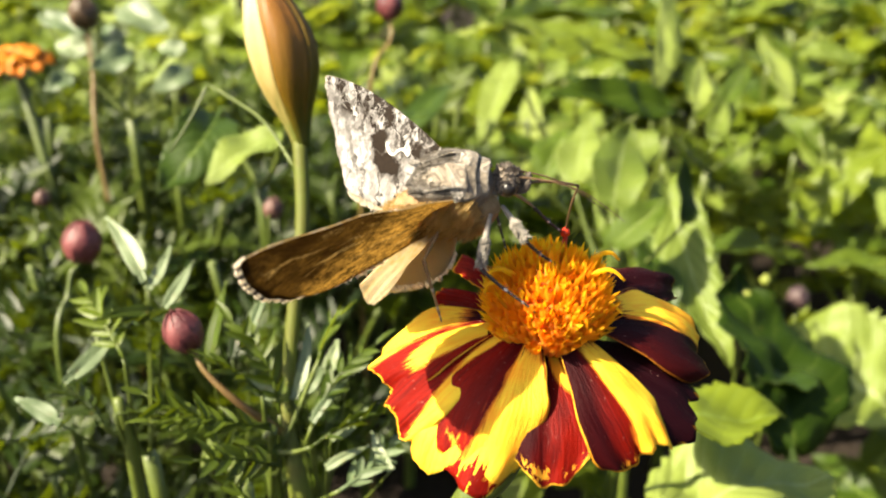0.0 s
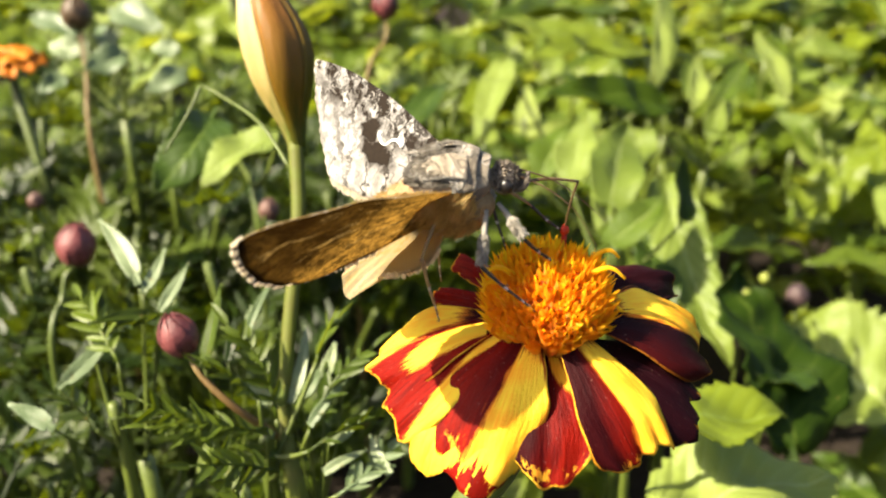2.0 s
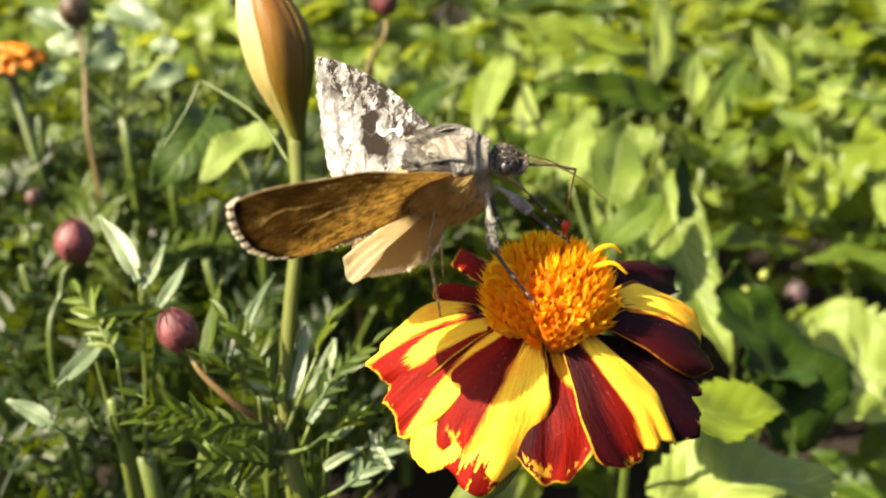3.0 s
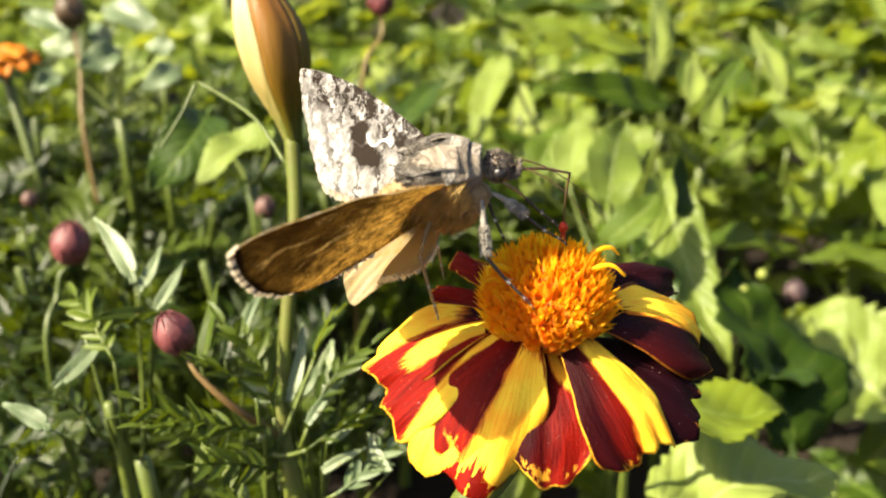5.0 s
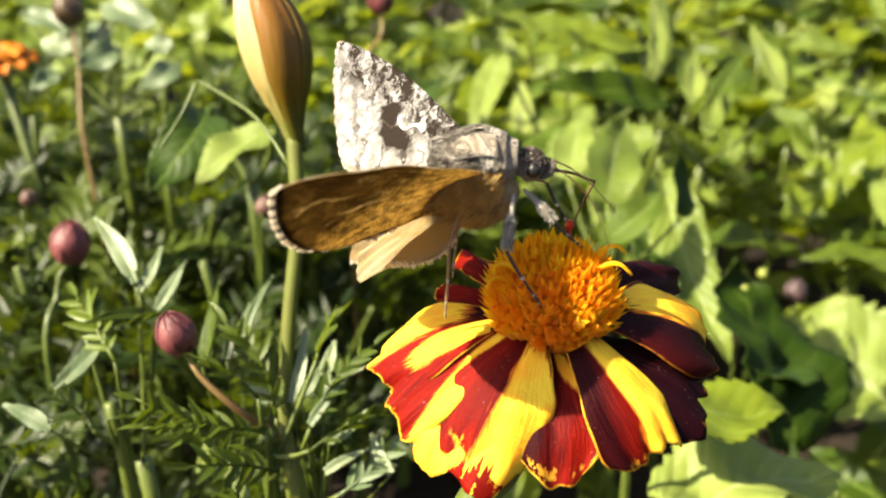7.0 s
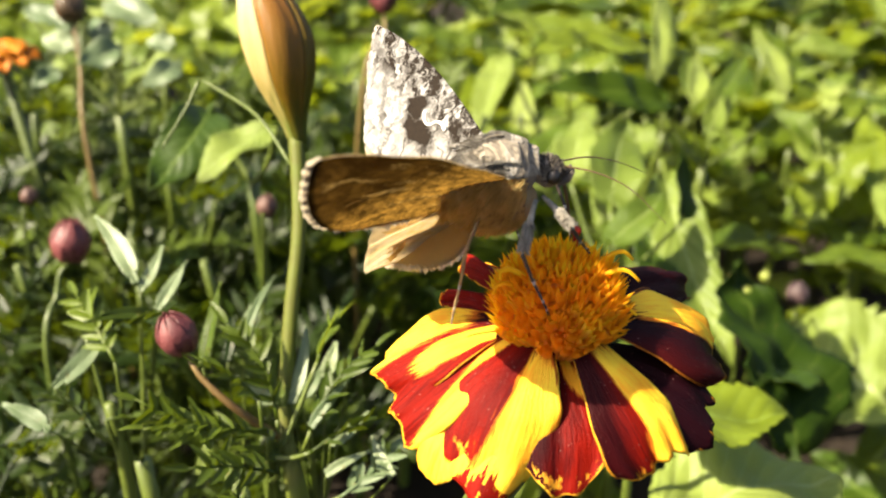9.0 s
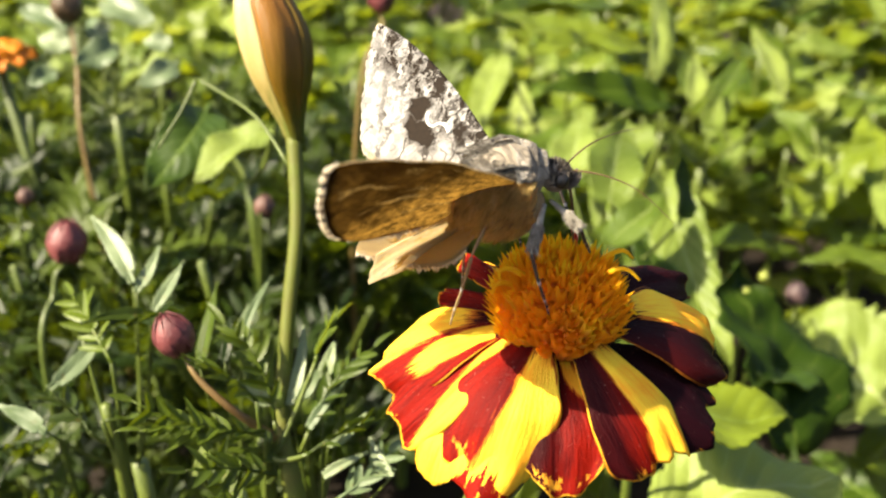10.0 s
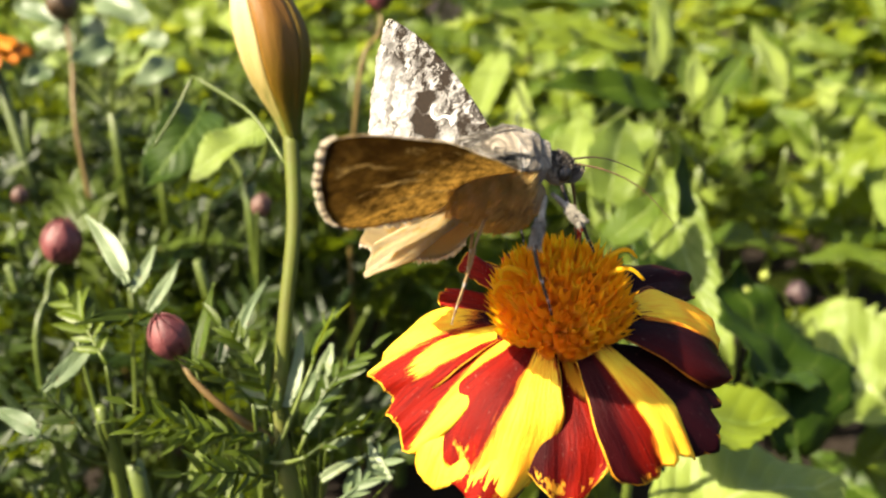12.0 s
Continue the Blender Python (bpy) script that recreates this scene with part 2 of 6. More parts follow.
def wing_upper_material(name, thin=None):
    """Silvery scales: grey hatching along the leading edge, a brown field round the mark, fine wavy lines, a white outer half."""
    m, t = material(name)
    mm = stretched(t, coords(t), 1, 1, 0)
    warp = add(t, "TexNoise", {"Vector": mm, "Scale": 0.8, "Detail": 4.0, "Roughness": 0.6})
    bent = add(t, "VectorMath", {0: mm, 1: add(t, "VectorMath", {0: add(t, "VectorMath", {0: warp.outputs["Color"], 1: (0.5, 0.5, 0.5)}, op="SUBTRACT").outputs[0], 1: (2.6, 2.6, 0)}, op="MULTIPLY").outputs[0]}, op="ADD").outputs[0]
    s = add(t, "SeparateXYZ", {0: bent})
    x, y = s.outputs[0], s.outputs[1]
    speck = noise_of(t, mm, 2.4, 4.0, 0.7)
    soft = noise_of(t, mm, 0.7, 3.0, 0.55)

    def spot(cx, cy, rx, ry, edge):
        dx, dy = calc(t, "MULTIPLY_ADD", x, 1 / rx, -cx / rx), calc(t, "MULTIPLY_ADD", y, 1 / ry, -cy / ry)
        far = calc(t, "SQRT", calc(t, "ADD", calc(t, "MULTIPLY", dx, dx), calc(t, "MULTIPLY", dy, dy)))
        return add(t, "MapRange", {0: far, 1: 1.0 + edge, 2: 1.0 - edge}).outputs[0]

    dark = calc(t, "MAXIMUM", spot(9.9, 2.3, 1.35, 1.25, 0.22), spot(8.0, 3.7, 2.4, 0.95, 0.28))
    dark = calc(t, "MAXIMUM", dark, calc(t, "MULTIPLY", spot(16.6, 1.6, 2.2, 0.55, 0.5), 0.75))
    dark = calc(t, "MAXIMUM", dark, calc(t, "MULTIPLY", spot(12.9, 0.6, 1.5, 0.9, 0.5), 0.85))
    # slanting hatches along the leading edge
    slant = add(t, "CombineXYZ", {0: calc(t, "MULTIPLY_ADD", y, 0.7, x), 1: calc(t, "MULTIPLY", y, 0.6), 2: 2.0}).outputs[0]
    hatch = add(t, "MapRange", {0: calc(t, "MULTIPLY_ADD", speck, 0.25, noise_of(t, slant, 0.85, 5.0, 0.7)), 1: 0.54, 2: 0.66}).outputs[0]
    strip = add(t, "MapRange", {0: calc(t, "SUBTRACT", y, calc(t, "MULTIPLY", x, 0.05)), 1: 3.4, 2: 1.2}).outputs[0]
    dark = calc(t, "MAXIMUM", dark, calc(t, "MULTIPLY", hatch, strip))
    # fine wavy lines in the inner half, fainter ones outside
    bands = calc(t, "ABSOLUTE", calc(t, "SINE", calc(t, "MULTIPLY", calc(t, "ADD", x, calc(t, "MULTIPLY", y, 0.35)), 1.25)))
    line = add(t, "MapRange", {0: calc(t, "MULTIPLY_ADD", speck, 0.25, bands), 1: 0.40, 2: 0.26}).outputs[0]
    inner = add(t, "MapRange", {0: x, 1: 12.5, 2: 7.0, 3: 0.55, 4: 0.9}).outputs[0]
    dark = calc(t, "MAXIMUM", dark, calc(t, "MULTIPLY", line, inner))
    scrawl = calc(t, "ABSOLUTE", calc(t, "SINE", calc(t, "MULTIPLY", noise_of(t, stretched(t, mm, 1.0, 0.6, 1.0), 0.42, 2.0, 0.5, 0.7), 30.0)))
    thin_lines = add(t, "MapRange", {0: calc(t, "MULTIPLY_ADD", speck, 0.35, scrawl), 1: 0.50, 2: 0.30}).outputs[0]
    dark = calc(t, "MAXIMUM", dark, calc(t, "MULTIPLY", thin_lines, add(t, "MapRange", {0: calc(t, "MULTIPLY_ADD", y, -1.2, calc(t, "MULTIPLY", x, -0.25)), 1: -9.0, 2: -3.0, 3: 0.35, 4: 0.92}).outputs[0]))
    # a ragged dark line along the outer margin, and grey clouds inside it
    out = calc(t, "MULTIPLY_ADD", y, 1.04, x)
    ragged = calc(t, "MULTIPLY_ADD", noise_of(t, mm, 0.75, 4.0, 0.7), 3.0, calc(t, "ADD", out, -1.5))
    seam = add(t, "MapRange", {0: calc(t, "ABSOLUTE", calc(t, "SUBTRACT", ragged, 17.9)), 1: 0.75, 2: 0.25}).outputs[0]
    dark = calc(t, "MAXIMUM", dark, calc(t, "MULTIPLY", seam, calc(t, "MULTIPLY_ADD", soft, 1.1, 0.1)))
    wash = calc(t, "MULTIPLY", spot(7.2, 4.4, 3.2, 2.4, 0.6), calc(t, "MULTIPLY_ADD", soft, 1.0, 0.1))
    grey = calc(t, "MULTIPLY", add(t, "MapRange", {0: calc(t, "MULTIPLY_ADD", speck, 0.4, noise_of(t, bent, 1.1, 3.0, 0.6)), 1: 0.60, 2: 0.76}).outputs[0], 0.7)
    pale = mixed(t, add(t, "MapRange", {0: speck, 1: 0.35, 2: 0.62}).outputs[0], (0.38, 0.365, 0.345), (0.72, 0.705, 0.68))
    pale = mixed(t, calc(t, "MAXIMUM", wash, grey), pale, (0.088, 0.080, 0.074))
    brown = mixed(t, speck, (0.003, 0.0022, 0.0016), (0.024, 0.016, 0.010))
    colour = mixed(t, dark, pale, brown)
    return finish(m, colour, 0.8, speck, 0.08, calc(t, "MULTIPLY_ADD", dark, -0.34, 0.34) if thin is None else thin, (1.0, 0.80, 0.45) if thin else (1.0, 0.93, 0.80), 0.1, 0.0)


def wing_under_material(name, low, high, pale, band, glow=None):
    """Smoky brown underside with paler streaks along the veins and an outer field in the low colour from band mm on."""
    m, t = material(name)
    mm = coords(t)
    s = add(t, "SeparateXYZ", {0: mm})
    x, y = s.outputs[0], calc(t, "ABSOLUTE", s.outputs[1])
    cloud = noise_of(t, mm, 0.35, 4.0, 0.6)
    fan = calc(t, "ADD", calc(t, "DIVIDE", y, calc(t, "ADD", x, 4.0)), calc(t, "MULTIPLY_ADD", cloud, 0.16, -0.08))
    rays = add(t, "CombineXYZ", {0: calc(t, "MULTIPLY", x, 0.10), 1: calc(t, "MULTIPLY", fan, 10.0), 2: 0.0}).outputs[0]
    streak = noise_of(t, rays, 1.4, 4.0, 0.6)
    smoke = add(t, "MapRange", {0: noise_of(t, stretched(t, mm, 0.45, 1.0, 1.0), 0.5, 5.0, 0.65, 0.6), 1: 0.40, 2: 0.58}).outputs[0]
    speck = noise_of(t, mm, 3.0, 5.0, 0.75)
    veins = calc(t, "POWER", calc(t, "ABSOLUTE", calc(t, "SINE", calc(t, "MULTIPLY", fan, 30.0))), 0.35)
    outer = add(t, "MapRange", {0: calc(t, "ADD", x, calc(t, "MULTIPLY_ADD", cloud, 8.0, calc(t, "MULTIPLY", y, -0.85))), 1: band, 2: band + 5.0}).outputs[0]
    base = mixed(t, calc(t, "MULTIPLY", outer, calc(t, "MULTIPLY_ADD", smoke, 0.13, 0.86)), high, low)
    base = mixed(t, add(t, "MapRange", {0: streak, 1: 0.57, 2: 0.64, 4: 0.62}).outputs[0], base, pale)
    base = mixed(t, calc(t, "MULTIPLY", calc(t, "SUBTRACT", 1.0, veins), 0.5), base, low)
    clots = add(t, "MapRange", {0: calc(t, "MULTIPLY_ADD", speck, 0.45, noise_of(t, rays, 2.8, 4.0, 0.6)), 1: 0.70, 2: 0.84}).outputs[0]
    base = mixed(t, calc(t, "MULTIPLY", clots, 0.62), base, [c * 0.5 for c in low])
    dust = add(t, "MapRange", {0: calc(t, "MULTIPLY_ADD", speck, 0.55, noise_of(t, mm, 1.1, 4.0, 0.7)), 1: 0.66, 2: 0.92, 4: 0.75}).outputs[0]
    colour = mixed(t, dust, base, [c * 0.7 for c in low])
    return finish(m, colour, 0.65, speck, 0.06, 0.76, glow or colour, 0.12, 0.0)


LEAF = leaf_material("broad leaf", (0.032, 0.064, 0.003), (0.170, 0.220, 0.012), (0.20, 0.28, 0.05), 0.38, 0.44, 9.0, 0.34)
# paler copy of the broad leaf; on the sprigs it takes in sunlight
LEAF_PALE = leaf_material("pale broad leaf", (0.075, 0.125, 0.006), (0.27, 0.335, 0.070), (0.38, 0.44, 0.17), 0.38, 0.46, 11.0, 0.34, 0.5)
# darker copy of the broad leaf, with shade put into its green
LEAF_SHADED = leaf_material("leaf green darkened for shade", (0.014, 0.030, 0.001), (0.045, 0.075, 0.003), (0.06, 0.09, 0.01), 0.16, 0.55, 9.0, 0.10)
FEATHER = leaf_material("feathery leaf", (0.010, 0.024, 0.001), (0.075, 0.110, 0.005), (0.07, 0.10, 0.02), 0.34, 0.45, 5.0, 0.32, 0.04)
FEATHER_LIGHT = leaf_material("light feathery leaf", (0.030, 0.055, 0.003), (0.13, 0.18, 0.014), (0.12, 0.16, 0.03), 0.34, 0.42, 5.0, 0.4, 0.04)
# pale grey-green that also paints in the gleam of sun and sky
LEAF_SHEEN = leaf_material("grey-green leaf with painted sheen", (0.09, 0.135, 0.055), (0.23, 0.28, 0.145), (0.24, 0.29, 0.16), 0.25, 0.50, 6.0, 0.55, 0.05)
STALK = plain_material("green stalk", (0.05, 0.072, 0.007), (0.12, 0.15, 0.022), 0.8, 0.45, 0.0, 0.12, 0.5, 0, (1, 1, 0.2))
STALK_BROWN = plain_material("reddish stalk", (0.11, 0.060, 0.020), (0.19, 0.15, 0.035), 0.8, 0.5, 0.0, 0.12, 0.45, 0, (1, 1, 0.2))
BUD_PINK = plain_material("pink-brown bud", (0.060, 0.012, 0.014), (0.27, 0.080, 0.075), 0.9, 0.42, 0.05, 0.2)
BUD_MAUVE = plain_material("dull mauve bud", (0.040, 0.024, 0.024), (0.13, 0.080, 0.075), 0.9, 0.5, 0.05, 0.2)
BUD_TINY = plain_material("yellow-green bud", (0.16, 0.19, 0.02), (0.36, 0.40, 0.09), 0.9, 0.45, 0.1, 0.15)
BUD_BROWN = plain_material("brown-green bud", (0.040, 0.026, 0.010), (0.13, 0.070, 0.034), 0.9, 0.45, 0.05, 0.2)
BUD_DULL = plain_material("dull pink-brown bud", (0.060, 0.028, 0.020), (0.20, 0.105, 0.080), 0.9, 0.5, 0.05, 0.2)
BUD_GREEN = plain_material("green-gold calyx", (0.15, 0.125, 0.010), (0.36, 0.27, 0.035), 0.45, 0.38, 0.12, 0.25, 0.5, 0, (1, 1, 0.15))
BIG_BUD = bud_material("green-gold bud", (0.045, 0.075, 0.004), (0.095, 0.075, 0.004), (0.19, 0.095, 0.018), 22.0)
SEPAL_FLUSHED = bud_material("orange-flushed sepal", (0.045, 0.065, 0.004), (0.13, 0.075, 0.004), (0.32, 0.13, 0.032), 22.0)
# cream stands for sunlight on the bud's left side
SEPAL_SUNLIT = bud_material("cream sepal with sunlight in its colour", (0.08, 0.13, 0.02), (0.36, 0.28, 0.085), (0.70, 0.54, 0.28), 22.0)
STALK_MIXED = plain_material("green and purple-brown stalk", (0.080, 0.075, 0.014), (0.085, 0.150, 0.007), 0.28, 0.6, 0.0, 0.12, 0.25, 0, (0.3, 0.3, 0.6), 0.0)
FLORET = plain_material("orange floret", (0.97, 0.43, 0.004), (0.98, 0.56, 0.010), 0.8, 0.5, 0.70, 0.1, 0.3, 0.1)
FLORET_GOLD = plain_material("golden floret", (0.97, 0.62, 0.010), (0.98, 0.78, 0.025), 0.8, 0.5, 0.70, 0.1, 0.3, 0.1)
FLORET_RED = plain_material("red floret", (0.45, 0.02, 0.006), (0.75, 0.09, 0.01), 0.8, 0.5, 0.3)
DISC = plain_material("disc", (0.90, 0.34, 0.005), (0.95, 0.44, 0.010), 1.0, 0.6, 0.2)
BLOOM_ORANGE = plain_material("orange petal", (0.50, 0.14, 0.003), (0.72, 0.30, 0.006), 0.6, 0.5, 0.3)
SOIL = plain_material("dark garden soil", (0.010, 0.007, 0.005), (0.034, 0.024, 0.016), 0.08, 0.9, 0.0, 3.0, 0.2)
FUR = fur_material("grey-brown fur", [(0.0, (0.050, 0.041, 0.030)), (0.35, (0.10, 0.085, 0.064)), (0.6, (0.17, 0.147, 0.115)), (0.85, (0.27, 0.245, 0.20))])
# darker copy of the fur, with the head's shaded front in its colour
FUR_SHADED = fur_material("grey-brown fur darkened for shade", [(0.0, (0.035, 0.027, 0.020)), (0.4, (0.095, 0.075, 0.056)), (0.85, (0.24, 0.205, 0.165))])
CREST = fur_material("pale crest scales", [(0.0, (0.15, 0.13, 0.105)), (0.4, (0.26, 0.235, 0.195)), (0.8, (0.40, 0.375, 0.33))])
FUR_PALE = fur_material("pale leg fur", [(0.0, (0.10, 0.085, 0.066)), (0.4, (0.25, 0.225, 0.185)), (0.9, (0.48, 0.45, 0.39))])
FUR_GOLD = fur_material("tan belly fur", [(0.0, (0.34, 0.24, 0.09)), (0.5, (0.66, 0.49, 0.20)), (0.9, (0.84, 0.70, 0.40))], 0.8)
SKIN = plain_material("grey-brown scales", (0.10, 0.075, 0.050), (0.40, 0.33, 0.25), 1.2, 0.65, 0.0, 0.2)
SKIN_TAN = plain_material("tan scales", (0.20, 0.12, 0.05), (0.48, 0.34, 0.17), 1.0, 0.65, 0.0, 0.2)
EYE = plain_material("dark eye", (0.006, 0.005, 0.004), (0.020, 0.015, 0.011), 2.0, 0.35, 0.0, 0.05, 0.6)
HORN = plain_material("brown horn", (0.07, 0.04, 0.018), (0.20, 0.12, 0.055), 2.0, 0.4, 0.0, 0.05)
BAND_DARK = plain_material("dark leg scales", (0.018, 0.014, 0.011), (0.07, 0.05, 0.04), 2.0, 0.5)
BAND_PALE = plain_material("pale leg rings", (0.30, 0.28, 0.25), (0.60, 0.57, 0.52), 2.0, 0.5)
LOBE = lobe_material("grey-brown scale lobes")
WING_TOP = wing_upper_material("silvery mottled wing scales")
WING_TOP_NEAR = wing_upper_material("thin mottled wing scales", 0.46)
WING_UNDER = wing_under_material("smoky brown wing underside", (0.022, 0.012, 0.004), (0.54, 0.36, 0.105), (0.84, 0.68, 0.36), 7.0)
# the cream outer field paints sun shining through past the forewing
HIND_UNDER = wing_under_material("tan hindwing underside with light in its tip", (0.70, 0.64, 0.50), (0.46, 0.34, 0.135), (0.66, 0.55, 0.32), 10.0)
HIND_TOP = wing_under_material("pale grey hindwing", (0.10, 0.075, 0.045), (0.20, 0.14, 0.065), (0.26, 0.19, 0.095), 10.0, (0.94, 0.84, 0.64))
MARK = plain_material("silver wing mark", (0.78, 0.76, 0.70), (0.90, 0.89, 0.85), 2.0, 0.35)


# ---- building blocks; all shapes are given in mm ----


def mesh_of(name, bm, materials, smooth=True):
    bmesh.ops.scale(bm, vec=(MM, MM, MM), verts=bm.verts)
    bmesh.ops.recalc_face_normals(bm, faces=bm.faces)
    data = bpy.data.meshes.new(name)
    for f in bm.faces:
        f.smooth = smooth
    bm.to_mesh(data)
    bm.free()
    for m in materials if isinstance(materials, (list, tuple)) else [materials]:
        data.materials.append(m)
    return data


def part(name, bm, materials, parent=None, label="", smooth=True):
    """One mesh object out of a bmesh, under a thing or under a part."""
    ob = new(name, mesh_of(name, bm, materials, smooth) if isinstance(bm, bmesh.types.BMesh) else bm)
    ob.parent = parent
    return tagged(ob, label)


def thing(name, label, category, group="", at=(0, 0, 0), kind=""):
    ob = new(name)
    ob.empty_display_size = 0.005
    ob.location = Vector(at) * MM
    return tagged(ob, label, category, group, kind)


def sheet(shape, nu, nv, thick=0.0, bm=None):
    """A leaf-like sheet: shape(u, v) with u, v in 0..1 gives a point. thick > 0 closes it; the far side takes the second material."""
    bm = bm or bmesh.new()
    layer = bm.loops.layers.uv.verify()
    pts = [[Vector(shape(i / nu, j / nv)) for i in range(nu + 1)] for j in range(nv + 1)]

    def lay(shift, index, turn):
        vs = [[bm.verts.new(p + shift[j][i]) for i, p in enumerate(row)] for j, row in enumerate(pts)]
        for j in range(nv):
            for i in range(nu):
                ring = [(j, i), (j, i + 1), (j + 1, i + 1), (j + 1, i)]
                if turn:
                    ring.reverse()
                try:
                    f = bm.faces.new([vs[a][b] for a, b in ring])
                except ValueError:
                    continue
                f.material_index = index
                for loop, (a, b) in zip(f.loops, ring):
                    loop[layer].uv = (b / nu, a / nv)
        return vs

    zero = [[Vector()] * (nu + 1) for _ in range(nv + 1)]
    if not thick:
        lay(zero, 0, False)
        return bm
    off = [[None] * (nu + 1) for _ in range(nv + 1)]
    for j in range(nv + 1):
        for i in range(nu + 1):
            du = pts[j][min(i + 1, nu)] - pts[j][max(i - 1, 0)]
            dv = pts[min(j + 1, nv)][i] - pts[max(j - 1, 0)][i]
            n = du.cross(dv)
            off[j][i] = (n.normalized() if n.length > 1e-9 else Vector((0, 0, 1))) * (-thick)
    top, low = lay(zero, 0, False), lay(off, 1, True)
    rim = [(0, i) for i in range(nu)] + [(j, nu) for j in range(nv)] + [(nv, i) for i in range(nu, 0, -1)] + [(j, 0) for j in range(nv, 0, -1)]
    for k, (j, i) in enumerate(rim):
        j2, i2 = rim[(k + 1) % len(rim)]
        try:
            f = bm.faces.new([top[j][i], low[j][i], low[j2][i2], top[j2][i2]])
        except ValueError:
            continue
        for loop, (a, b) in zip(f.loops, [(j, i), (j, i), (j2, i2), (j2, i2)]):
            loop[layer].uv = (b / nu, a / nv)
    return bm


def tube(points, radii, sides=8, bm=None, index=None):
    """A closed round rod through the points."""
    bm = bm or bmesh.new()
    pts = [Vector(p) for p in points]
    rings = []
    ref = Vector((0.31, 0.87, 0.38))
    for k, p in enumerate(pts):
        way = (pts[min(k + 1, len(pts) - 1)] - pts[max(k - 1, 0)]).normalized()
        a = way.cross(ref).normalized()
        b = way.cross(a)
        r = radii[k] if isinstance(radii, (list, tuple)) else radii
        rings.append([bm.verts.new(p + (a * math.cos(q) + b * math.sin(q)) * r) for q in (2 * math.pi * i / sides for i in range(sides))])
    for k in range(len(rings) - 1):
        for i in range(sides):
            f = bm.faces.new([rings[k][i], rings[k][(i + 1) % sides], rings[k + 1][(i + 1) % sides], rings[k + 1][i]])
            f.material_index = index[k] if index else 0
    for ring in (rings[0], rings[-1]):
        bm.faces.new(ring)
    return bm


def bezier(points, n):
    """A smooth run of n + 1 points through the given ones (Catmull-Rom)."""
    p = [Vector(q) for q in points]
    p = [2 * p[0] - p[1]] + p + [2 * p[-1] - p[-2]]
    run = []
    for k in range(n + 1):
        s = k / n * (len(p) - 3)
        i = min(int(s), len(p) - 4)
        f = s - i
        a, b, c, d = p[i:i + 4]
        run.append(0.5 * ((2 * b) + (c - a) * f + (2 * a - 5 * b + 4 * c - d) * f * f + (3 * b - a - 3 * c + d) * f ** 3))
    return run


def blob(centre, radii, rough=0.0, freq=1.0, seg=20, bm=None, turn=None):
    """An uneven ellipsoid."""
    bm = bm or bmesh.new()
    made = bmesh.ops.create_uvsphere(bm, u_segments=seg, v_segments=seg * 2 // 3, radius=1.0)["verts"]
    for v in made:
        p = Vector((v.co.x * radii[0], v.co.y * radii[1], v.co.z * radii[2]))
        if rough:
            p *= 1.0 + rough * noise.noise(p * freq + Vector(centre))
        v.co = (turn @ p if turn else p) + Vector(centre)
    return bm


def hairs(bm, count, spot, length, width, seed):
    """Flat tapering scales: spot(r) gives a root and a direction."""
    r = random.Random(seed)
    for _ in range(count):
        root, way = spot(r)
        way = way.normalized()
        side = way.cross(Vector((r.gauss(0, 1), r.gauss(0, 1), r.gauss(0, 1)))).normalized() * width * r.uniform(0.6, 1.3)
        bend = Vector((r.gauss(0, 1), r.gauss(0, 1), r.gauss(0, 1) - 0.5)) * length * 0.10
        n = length * r.uniform(0.6, 1.25)
        a, b = bm.verts.new(root - side), bm.verts.new(root + side)
        c, d = bm.verts.new(root + way * n * 0.6 + side * 0.9 + bend * 0.4), bm.verts.new(root + way * n * 0.6 - side * 0.9 + bend * 0.4)
        e = bm.verts.new(root + way * n + bend)
        bm.faces.new((a, b, c, d))
        bm.faces.new((d, c, e))
    return bm


# ---- ground ----
def build_ground():
    bm = bmesh.new()
    ring = [0, 60, 130, 220, 350, 600, 1200, 4000, 20000, 100000]
    rows = []
    for k, r in enumerate(ring):
        n = 48
        rows.append([bm.verts.new((r * math.cos(2 * math.pi * i / n), 150 + r * math.sin(2 * math.pi * i / n),
                                   GROUND + (7 * noise.noise(Vector((r * math.cos(2 * math.pi * i / n), r * math.sin(2 * math.pi * i / n), 0)) * 0.02) if 0 < r < 4000 else 0)))
                     for i in range(n)] if r else [bm.verts.new((0, 150, GROUND))])
    for k in range(1, len(ring)):
        for i in range(48):
            j = (i + 1) % 48
            bm.faces.new([rows[0][0], rows[1][i], rows[1][j]] if k == 1 else [rows[k - 1][i], rows[k][i], rows[k][j], rows[k - 1][j]])
    tagged(part("ground", bm, SOIL), "dark crumbly garden soil under the plants", "ground", kind="structure")


GROUND = -190.0


